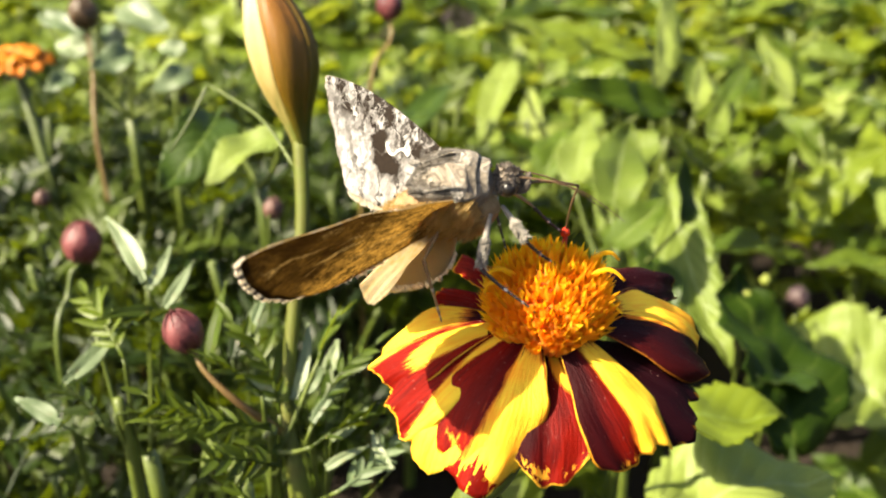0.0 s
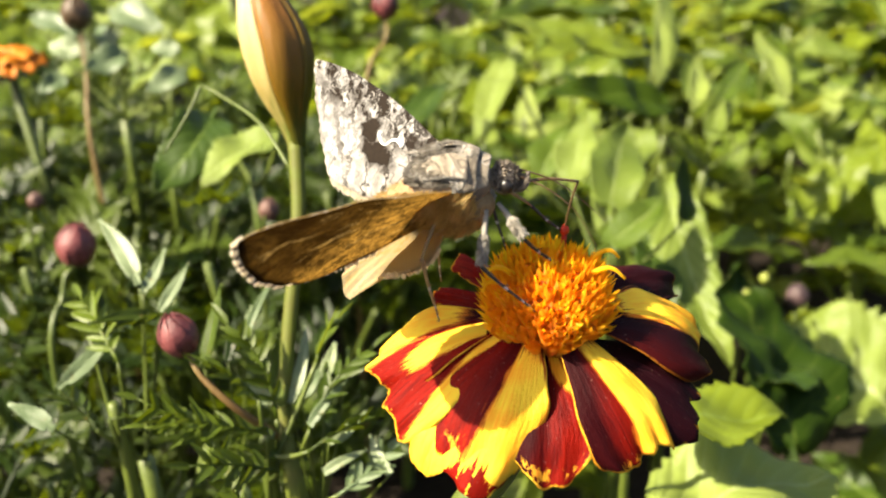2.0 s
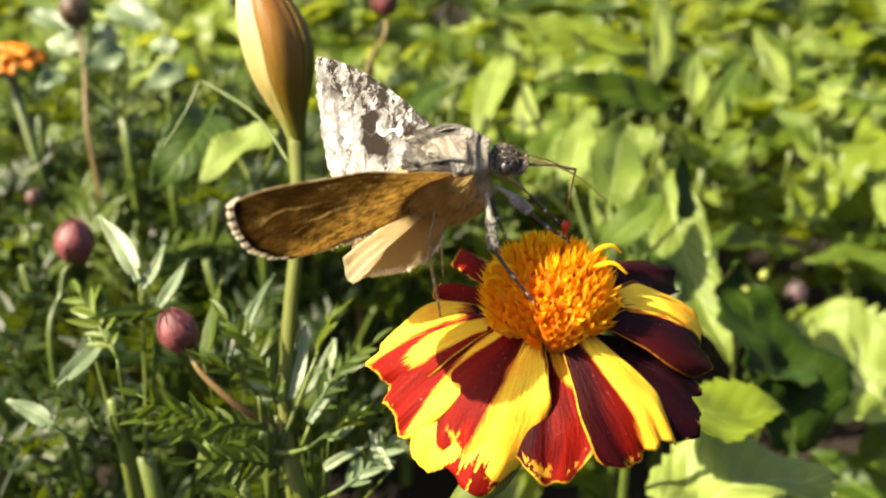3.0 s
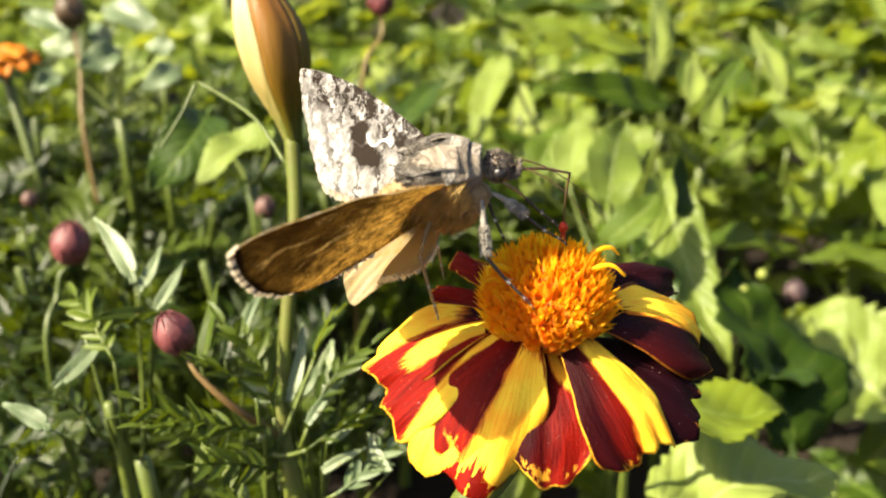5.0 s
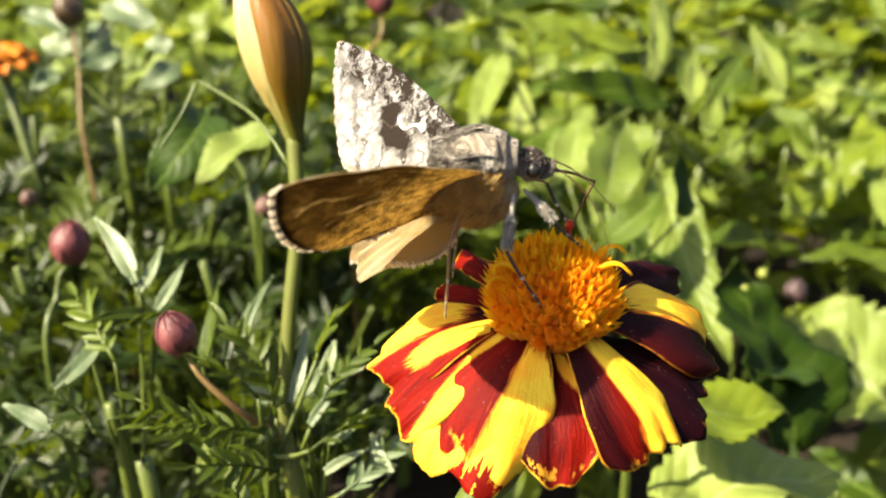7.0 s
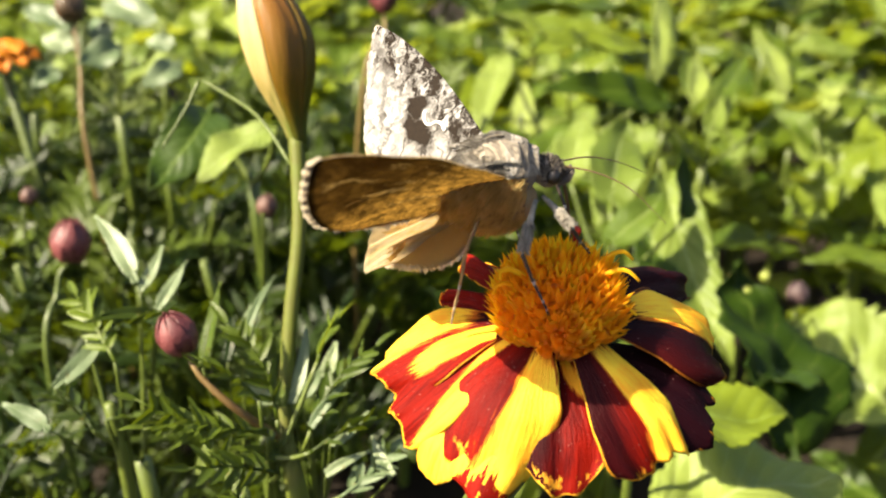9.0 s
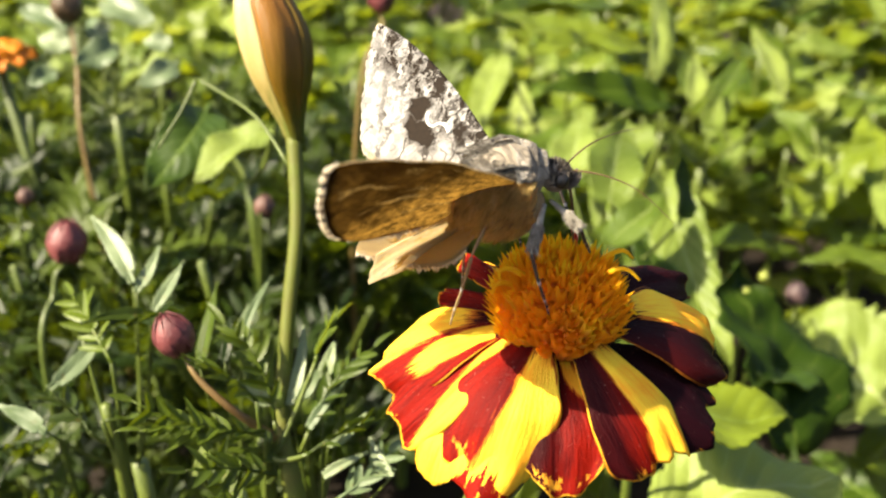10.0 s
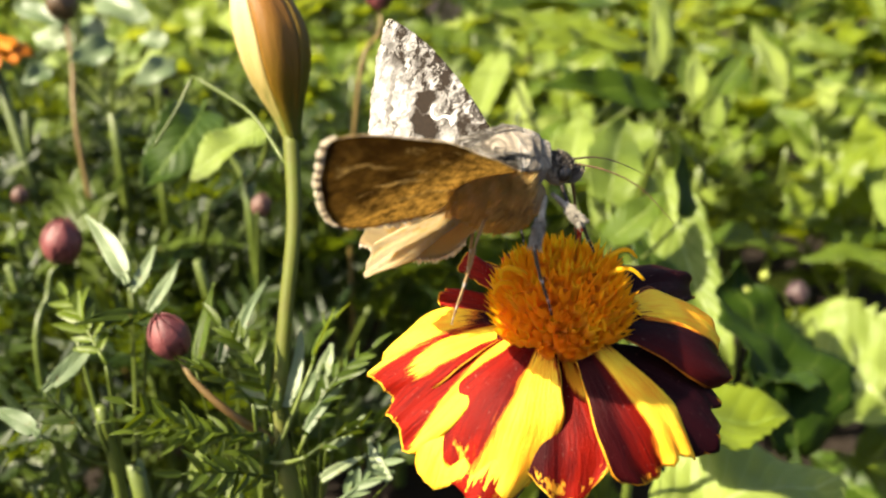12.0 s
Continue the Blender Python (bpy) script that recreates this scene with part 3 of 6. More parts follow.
# ---- the striped marigold ----
def petal_mesh(left, mid, right, base, spread, arch, ruffle, seed, z0, notch=0.2, camber=0.22):
    """A fan-shaped ray petal from its narrow foot at the disc to its tip; left, mid and right of the tip as azimuth, radius and height."""
    def ring(az, r, z):
        return Vector((r * math.cos(radians(az)), r * math.sin(radians(az)), z))

    def tip(u):
        c = []
        for a, b, d in zip(left, mid, right):
            c.append(a + (4 * b - 3 * a - d) * u + (2 * a - 4 * b + 2 * d) * u * u)
        return ring(*c)

    def line(u, v):
        foot = ring(base + (u - 0.5) * spread, 3.0, -0.9 + z0)
        end = tip(u)
        return foot.lerp(end, v)

    span = (tip(0.5) - line(0.5, 0)).length
    side = (tip(1.0) - tip(0.0)).normalized()
    up = side.cross(tip(0.5) - line(0.5, 0)).normalized()
    up = -up if up.z < 0 else up
    half = (tip(1.0) - tip(0.0)).length / 2

    def shape(u, v):
        w = (u - 0.5) * 2
        lobe = 0.035 * math.cos(w * 5.2 + seed) + 0.05 * noise.noise(Vector((w * 4.0, seed, 1.0))) + 0.018 * noise.noise(Vector((w * 14.0, seed, 3.0))) - notch * 0.3 * math.exp(-((w + 0.45 * math.sin(seed * 2.1)) / 0.22) ** 2) - 0.10 * abs(w) ** 5
        vv = v * (1 + lobe * v ** 4)
        centre = line(0.5, vv)
        p = centre + (line(u, vv) - centre) * (1 + 0.50 * math.sin(math.pi * min(v, 1.0) ** 1.1) * (0.7 + 0.3 * v)) * (1 + 0.05 * noise.noise(Vector((v * 5.0, seed, 1.0 if w > 0 else 4.0))))
        n = Vector((seed * 0.7, w * 1.7 + seed, v * 2.2))
        rise = arch * span * 4 * v * (1 - 0.72 * v) * 0.8 - arch * span * 0.9 * v ** 3
        rise += ruffle * v * v * (0.55 * math.sin(w * 4.4 + seed * 1.7) + 1.3 * noise.noise(n) + 0.30 * math.sin(w * 13 + seed * 5) * v * v)
        rise -= camber * half * w * w * v * (1.2 - 0.5 * v)
        rise -= 0.10 * half * math.exp(-(w / 0.12) ** 2) * v * (1 - v) * 2
        return p + up * rise + Vector((0, 0, z0 * (1 - v)))

    return sheet(shape, 28, 36, 0.14)


def floret_mesh(length, width, lobes, seed):
    """A tubular floret with a flared mouth and pointed lobes, along +z."""
    bm = bmesh.new()
    r = random.Random(seed)
    n = lobes * 2
    rings = []
    for z, w in ((0, 0.7), (0.35, 0.75), (0.66, 0.9), (0.85, 1.05)):
        rings.append([bm.verts.new((width * w * math.cos(2 * math.pi * i / n), width * w * math.sin(2 * math.pi * i / n), length * z)) for i in range(n)])
    tips = []
    for i in range(n):
        k = 1.25 if i % 2 == 0 else 0.9
        h = 1.0 + r.uniform(-0.05, 0.08) if i % 2 == 0 else 0.87
        tips.append(bm.verts.new((width * k * math.cos(2 * math.pi * i / n), width * k * math.sin(2 * math.pi * i / n), length * h)))
    rings.append(tips)
    for a, b in zip(rings, rings[1:]):
        for i in range(n):
            bm.faces.new([a[i], a[(i + 1) % n], b[(i + 1) % n], b[i]])
    bm.faces.new(rings[3])
    return bm


RED, MAROON, GOLD = (0.23, 0.007, 0.002), (0.013, 0.0014, 0.0028), (0.97, 0.70, 0.045)


def build_flower():
    root = thing("marigold_flower", "red and yellow striped marigold in full bloom on its stalk", "flower", at=(0, 0, 0))
    full = (-0.4, -0.4, -0.4), (1.4, 1.4, 1.4)
    # tip left, middle and right (azimuth, radius, height); foot's azimuth and spread; arch, ruffle, height of the foot; tone; gold bands; dark bands; flecks; burn
    # dark bands of the second and fourth petal paint in the moth's shadow too
    petals = (
        ((172, 14.0, -3.1), (183, 15.5, -5.2), (196, 14.0, -5.9), 187, 34, 0.16, 0.5, 0.3, 0, ((full[0], (0.34, 0.44, 0.50), 0.32, 2), ((0.42, 0.52, 0.80), (1.0, 0.84, 0.80), -1, 0.74)), ((full[0], (0.5, 0.4, 0.3), -1, 0.42),), 0.0, 9),
        ((191, 12.6, -4.8), (200, 14.7, -7.0), (213, 14.3, -7.9), 209, 34, 0.11, 0.8, 0.5, 0, (((0.45, 0.64, 0.88), full[1], -1, 2),), ((full[0], (0.5, 0.35, 0.1), -1, 0.5),), 0.0, 9),
        ((212, 14.7, -8.0), (233, 14.5, -9.4), (251, 12.5, -8.8), 230, 46, 0.10, 0.5, -0.5, 0, ((*full, -1, 2),), (), 0.0, 1.14),
        ((216, 12.7, -6.7), (240, 13.1, -8.4), (258, 10.9, -7.4), 242, 44, 0.13, 0.7, 0.5, 0, (((0.44, 0.46, 0.36), (0.98, 0.99, 1.3), 0.10, 2),), (((0.2, 0.25, 0.3), (0.5, 0.46, 0.3), -1, 0.8), ((0.90, 0.98, 1.2), full[1], -1, 2)), 0.17, 9),
        ((250, 10.6, -7.0), (267, 12.3, -8.5), (293, 10.9, -6.9), 270, 44, 0.10, 0.7, -0.4, 0, (((0.52, 0.86, 1.3), (0.80, 1.0, 1.3), -1, 0.55),), ((full[0], (0.75, 0.60, 0.46), -1, 2),), 0.12, 9),
        ((292, 13.0, -8.7), (309, 12.8, -7.8), (322, 13.9, -7.7), 297, 44, 0.12, 0.7, 0.5, 0, (((0.42, 0.50, 0.50), full[1], 0.12, 2),), ((full[0], (0.6, 0.40, 0.34), -1, 2),), 0.05, 9),
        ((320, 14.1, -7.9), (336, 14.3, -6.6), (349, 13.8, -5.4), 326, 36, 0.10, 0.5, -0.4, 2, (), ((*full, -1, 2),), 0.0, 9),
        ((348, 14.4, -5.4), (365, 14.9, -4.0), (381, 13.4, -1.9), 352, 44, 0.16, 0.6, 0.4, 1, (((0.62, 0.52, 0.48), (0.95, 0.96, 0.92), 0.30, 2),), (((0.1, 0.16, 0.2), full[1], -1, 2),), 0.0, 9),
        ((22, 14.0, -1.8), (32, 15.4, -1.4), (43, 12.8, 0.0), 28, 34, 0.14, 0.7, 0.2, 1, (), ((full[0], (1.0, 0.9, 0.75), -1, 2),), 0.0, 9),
        ((54, 10.4, 0.2), (66, 10.8, 0.2), (80, 10.2, 0.4), 66, 34, 0.10, 0.7, 0.0, 0, (((0.4, 0.4, 0.4), (0.7, 0.7, 0.7), 0.1, 2),), (), 0.0, 9),
        ((88, 10.2, 0.4), (100, 10.6, 0.4), (114, 10.0, 0.4), 100, 34, 0.10, 0.7, 0.0, 0, (((0.5, 0.5, 0.5), (0.8, 0.8, 0.8), 0.1, 2),), (), 0.0, 9),
        ((125, 10.0, 1.0), (132, 11.3, 0.9), (139, 9.8, 0.4), 132, 26, 0.12, 0.7, 0.1, 0, (((-0.4, -0.2, 0.1), (0.6, 0.4, 0.12), -1, 0.7),), (), 0.0, 9),
        ((149, 9.4, -0.3), (155, 11.0, -0.8), (161, 9.4, -1.2), 155, 24, 0.10, 0.7, -0.1, 0, (), (), 0.02, 9),
    )
    # the two darker tones add shade to the maroon of petals facing off-sun
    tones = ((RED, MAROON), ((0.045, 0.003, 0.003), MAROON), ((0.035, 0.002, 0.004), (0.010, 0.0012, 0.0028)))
    for k, (left, mid, right, base, spread, arch, ruffle, z0, tone, bands, shades, flecks, burn) in enumerate(petals):
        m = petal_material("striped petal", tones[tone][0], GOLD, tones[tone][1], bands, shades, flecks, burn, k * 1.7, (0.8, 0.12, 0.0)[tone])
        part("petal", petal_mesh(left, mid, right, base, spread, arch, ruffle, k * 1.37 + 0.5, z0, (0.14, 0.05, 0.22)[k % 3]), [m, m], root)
    # domed disc with its florets, which fan out from a narrow foot like a brush
    dome = bmesh.new()
    blob((0.1, 0, 1.2), (3.6, 3.6, 4.4), 0.05, 0.6, 28, dome)
    part("disc", dome, DISC, root)
    kinds = [(n, mesh_of("floret", floret_mesh(n, w, 5, s), mat)) for s, (n, w, mat) in enumerate(
        ((6.2, 0.52, FLORET), (6.8, 0.48, FLORET), (5.6, 0.54, FLORET), (6.6, 0.46, FLORET_GOLD), (6.0, 0.42, FLORET_GOLD)))]
    r = random.Random(3)
    count = 290
    for k in range(count):
        f = (k + 0.5) / count
        polar = math.acos(max(1 - f * 1.22, -0.22)) + r.gauss(0, 0.05)
        az = k * 2.39996 + r.gauss(0, 0.06)
        reach = 5.75 + r.gauss(0, 0.22)
        end = Vector((reach * math.sin(polar) * math.cos(az) + 0.1, reach * math.sin(polar) * math.sin(az), 1.9 + 4.9 * math.cos(polar) + r.gauss(0, 0.25)))
        foot = Vector((end.x * 0.40, end.y * 0.40, -2.6 + 0.35 * (end.z - 1.9)))
        lean = (end - foot).normalized()
        n, data = kinds[r.choice((0, 1, 2, 0, 1, 2, 3, 4)) if polar < 1.1 else r.choice((0, 1, 2, 0, 1, 3, 4))]
        ob = part("floret", data, None, root)
        ob.matrix_basis = Matrix.Translation((end - lean * n) * MM) @ lean.to_track_quat("Z", "Y").to_matrix().to_4x4() @ pose(0, 0, 0, 0, 0, r.uniform(0, 360))
    # curled stigmas at the rim
    for az, z, n in ((-22, 1.8, 2.6), (-15, 4.6, 2.4), (10, 5.0, 2.2), (200, 3.6, 1.8), (-60, 2.0, 1.6), (205, 5.2, 1.4)):
        c, s = math.cos(radians(az)), math.sin(radians(az))
        pts = bezier([(3.4 * c, 3.4 * s, z), (4.6 * c, 4.6 * s, z + 0.9), (5.6 * c, 5.6 * s, z + 1.0), ((4.2 + n) * c, (4.2 + n) * s, z + 0.2)], 10)
        part("stigma", tube(pts, [0.28 - 0.016 * i for i in range(11)], 7), FLORET_GOLD, root)
    red = bmesh.new()
    blob((1.7, 3.0, 6.9), (0.42, 0.42, 0.46), 0.3, 1.8, 12, red)
    tube([(1.6, 2.8, 3.0), (1.7, 3.0, 6.6)], [0.2, 0.25], 7, red)
    part("red_floret", red, FLORET_RED, root, "small red unopened floret")
    # green cup and stalk
    cup = bmesh.new()
    sheet(lambda u, v: ((1.6 + 1.3 * math.sin(v * 1.5) + 0.14 * abs(math.sin(u * 8 * math.pi))) * math.cos(2 * math.pi * u),
                        (1.6 + 1.3 * math.sin(v * 1.5) + 0.14 * abs(math.sin(u * 8 * math.pi))) * math.sin(2 * math.pi * u), -13 + 11.8 * v), 48, 12, 0.3, cup)
    part("calyx", cup, [BUD_GREEN, BUD_GREEN], root)
    part("stalk", tube(bezier([(0, 0, -11), (-3.6, -1.4, -17), (-8.0, -2.0, -25), (-12, 2, -60), (-8, 10, -130), (-6, 14, GROUND - 4)], 30), [1.5 + 0.02 * i for i in range(31)], 10), STALK, root)
    return root


# ---- the moth ----
FORE_LONG, TORNUS, HINGE = 20.3, (11.5, 8.5), (0.83, 1.92, 0.57)


def fore_outline(a, b, bow=1.35):
    """Forewing in its plane: a from root to outer margin, b from leading to trailing edge."""
    costa = Vector((FORE_LONG * a, -bow * math.sin(math.pi * a ** 1.15)))
    inner = Vector((0.0, 3.7)) * (1 - a) + Vector(TORNUS) * a + Vector((-0.25, 0.9)) * math.sin(math.pi * a)
    p = costa.lerp(inner, b)
    bulge = max(0.0, math.sin(math.pi * b)) ** 0.8 * a ** 5
    tip = a ** 9 * max(0.0, 1 - b) ** 5
    return p + Vector((0.95, 0.55)) * 1.0 * bulge + Vector((-0.9, 0.25)) * tip


def far_fore_outline(a, b):
    return fore_outline(a, b, 1.0)


def hind_outline(a, b):
    """Hindwing fan; x runs to its hind tip, the leading edge lies under the forewing."""
    lead = Vector((9.6 * a, -3.8 * a - 0.3 * math.sin(math.pi * a)))
    back = Vector((13.4 * a, 5.4 * math.sin(math.pi * a ** 0.85) * (1 - 0.2 * a)))
    return lead.lerp(back, b) + Vector((0.9, -0.3)) * 0.7 * max(0.0, math.sin(math.pi * b)) * a ** 4


def wing_height(p, b, a, side, camber):
    return camber * math.sin(math.pi * b) * (0.3 + 0.7 * a) - 2.0 * camber * max(0.0, math.sin(math.pi * b)) * a ** 4 + 0.10 * math.sin(b * 22) * a * a + 0.25 * noise.noise(Vector((p.x * 0.25, p.y * 0.25, side)))


def wing_part(name, outline, side, top, under, parent, camber):
    """side +1: the far (left) wing, -1: the near one, whose upper face looks down its own z axis."""
    def shape(u, v):
        p = outline(v, u)
        return (p.x, p.y, side * wing_height(p, u, v, side, camber))
    mats = [under, top] if side > 0 else [top, under]
    return part(name, sheet(shape, 22, 40, 0.10), mats, parent)


def fringe_part(outline, parent, side, camber, scallops, deep):
    bm = bmesh.new()
    steps = scallops * 2
    for k in range(steps):
        pale = k % 2 == 0
        b0, b1 = k / steps, (k + 1) / steps
        mid = (b0 + b1) / 2
        reach = deep * (1.0 if pale else 0.72)

        def at(b, o):
            p, q = outline(1.0, b), outline(0.9, b)
            w = (p - q).normalized()
            z = wing_height(p, b, 1.0, side, camber) - 0.25 * o
            return Vector((p.x + w.x * o, p.y + w.y * o, side * z - 0.05))
        rim = [at(b0 - 0.01, -0.35), at(b0 - 0.006, reach * 0.7), at((b0 + mid) / 2, reach * 0.95), at(mid, reach), at((b1 + mid) / 2, reach * 0.95), at(b1 + 0.006, reach * 0.7), at(b1 + 0.01, -0.35)]
        lift = Vector((0, 0, 0.10 if pale else 0.07))
        up, lo = [bm.verts.new(p + lift) for p in rim], [bm.verts.new(p - lift) for p in rim]
        for f in [bm.faces.new(up), bm.faces.new(lo[::-1])] + [bm.faces.new([up[i], lo[i], lo[(i + 1) % 7], up[(i + 1) % 7]]) for i in range(7)]:
            f.material_index = 0 if pale else 1
    return part("fringe", bm, [FRINGE_PALE, FRINGE_DARK], parent, "chequered cream and brown fringe", False)


def edge_part(outline, parent, side, camber, b, a0, a1, deep):
    """The pale hair fringe on a trailing edge."""
    bm = bmesh.new()
    r = random.Random(int(a0 * 100) + 11)
    for k in range(220):
        a = a0 + (a1 - a0) * (k + r.random()) / 220
        p, q = outline(a, b), outline(a, b - 0.1)
        w = (p - q).normalized()
        way = Vector((w.x + r.gauss(0, 0.18), w.y + r.gauss(0, 0.18), r.gauss(0, 0.12)))
        root = Vector((p.x, p.y, side * 0.05)) - way * 0.25
        hairs(bm, 1, lambda rr: (root, way), deep, 0.14, k)
    return part("edge_fringe", bm, FRINGE_PALE, parent)


FRINGE_PALE = plain_material("cream fringe", (0.74, 0.66, 0.52), (0.95, 0.91, 0.80), 2.0, 0.7, 0.7)
FRINGE_DARK = plain_material("brown fringe", (0.05, 0.03, 0.018), (0.14, 0.09, 0.05), 2.0, 0.7, 0.15)


def wing_pose(side, hinge, sweep, raise_, twist):
    """A wing's pose in the moth's space; x runs out along the leading edge, y back across the wing."""
    s, d, w = radians(sweep), radians(raise_), radians(twist)
    u = Vector((-math.sin(s) * math.cos(d), side * math.cos(s) * math.cos(d), math.sin(d)))
    b = Vector((-math.cos(s), -side * math.sin(s), 0.0))
    b = (b - u * b.dot(u)).normalized()
    n = u.cross(b)
    n = -n if n.z < 0 else n
    v = math.cos(w) * b - math.sin(w) * n
    z = u.cross(v)
    m = Matrix((u, v, z)).transposed().to_4x4()
    m.translation = Vector((hinge[0], side * hinge[1], hinge[2])) * MM
    return m


def hind_pose(side, fore, turn):
    """The hindwing lies in the forewing's plane, just under it, turned back by so many degrees."""
    m = fore.to_3x3().to_4x4() @ pose(0, 0, 0, 0, 0, turn)
    under = fore.to_3x3() @ Vector((0, 0, -side * 0.35))
    m.translation = (Vector((-0.9, side * 1.7, 0.0)) + under) * MM
    return m


def limb_pose(a, b):
    """A rod along +x from a to b, in mm."""
    way = b - a
    m = way.to_track_quat("X", "Z").to_matrix().to_4x4()
    m.translation = a * MM
    return m


def knee(a, b, one, two, pole):
    """Where two rods of fixed length from a to b bend, towards the pole."""
    way = b - a
    d = min(max(way.length, abs(one - two) + 0.05), one + two - 0.02)
    x = (one * one - two * two + d * d) / (2 * d)
    h = math.sqrt(max(one * one - x * x, 0.0))
    w = way.normalized()
    p = Vector(pole) - w * w.dot(Vector(pole))
    return a + w * x + p.normalized() * h


def upper_leg(length, thick, furry, seed):
    bm = bmesh.new()
    tube(bezier([(0, 0, 0), (length * 0.3, 0, 0.1), (length * 0.7, 0, 0.1), (length, 0, 0)], 10),
         [thick * k for k in (0.55, 0.7, 0.8, 0.9, 1.0, 1.0, 0.95, 0.85, 0.7, 0.55, 0.4)], 9, bm)
    if furry:
        def spot(r):
            x, q = r.uniform(0.42, 0.92) * length, r.uniform(0, 6.283)
            o = Vector((0, math.cos(q), math.sin(q)))
            return Vector((x, 0, 0.1)) + o * thick * 1.1, Vector((1.0, 0, 0)) + o * 0.55
        hairs(bm, 620, spot, 0.46, 0.05, seed)
    return bm


def tarsus(length, thick):
    n = 20
    pts = bezier([(0, 0, 0), (length * 0.4, 0, -0.12), (length * 0.8, 0, -0.05), (length, 0, -0.1)], n)
    radii = [thick * (1.0 - 0.6 * k / n) * (1.15 if k % 4 == 3 else 0.95) for k in range(n + 1)]
    index = [1 if k in (7, 12, 16) else 0 for k in range(n)]
    bm = tube(pts, radii, 8, None, index)
    r = random.Random(int(length * 100))
    hairs(bm, 30, lambda rr: (Vector((rr.uniform(0, length), 0, 0)), Vector((0.6, rr.gauss(0, 1), rr.gauss(0, 1)))), 0.35, 0.03, 5)
    return bm


# legs: root in the moth, upper and lower length, pole, fur, then (seconds, foothold in mm) on the flower
LEGS = (
    ("near_middle", (2.9, -1.8, -1.5), 4.6, 6.2, (-0.5, -1.0, -1.2), True, ((0, (-1.4, -4.7, 3.6)), (12, (-1.2, -4.7, 3.6)))),
    ("near_front", (3.7, -0.6, -1.7), 3.6, 5.2, (0.3, -0.8, -0.2), True, ((0, (0.6, -1.2, 6.0)), (2.0, (0.6, -1.2, 6.0)), (2.6, (2.3, 0.4, 6.3)), (12, (2.6, 0.5, 6.2)))),
    ("far_front", (4.0, 1.2, -1.5), 3.9, 4.9, (0.2, 0.7, 0.2), False, ((0, (1.9, 3.2, 6.4)), (12, (1.9, 3.2, 6.4)))),
    ("near_hind", (-1.0, -1.2, -2.0), 4.0, 7.4, (-0.6, -1, 0.1), False, ((0, (-9.3, -2.2, 1.0)), (12, (-9.0, -2.2, 1.0)))),
    ("far_middle", (2.4, 1.8, -1.5), 4.4, 5.0, (-0.2, 1, 0.3), True, ((0, (-3.4, 3.6, 4.6)), (12, (-2.6, 3.8, 4.8)))),
    ("far_hind", (-1.0, 1.2, -2.0), 4.0, 7.4, (-0.6, 1, 0.1), False, ((0, (-9.5, 4.2, 1.0)), (12, (-7.5, 4.6, 0.8)))),
)
PROBOSCIS = (5.2, 5.9)


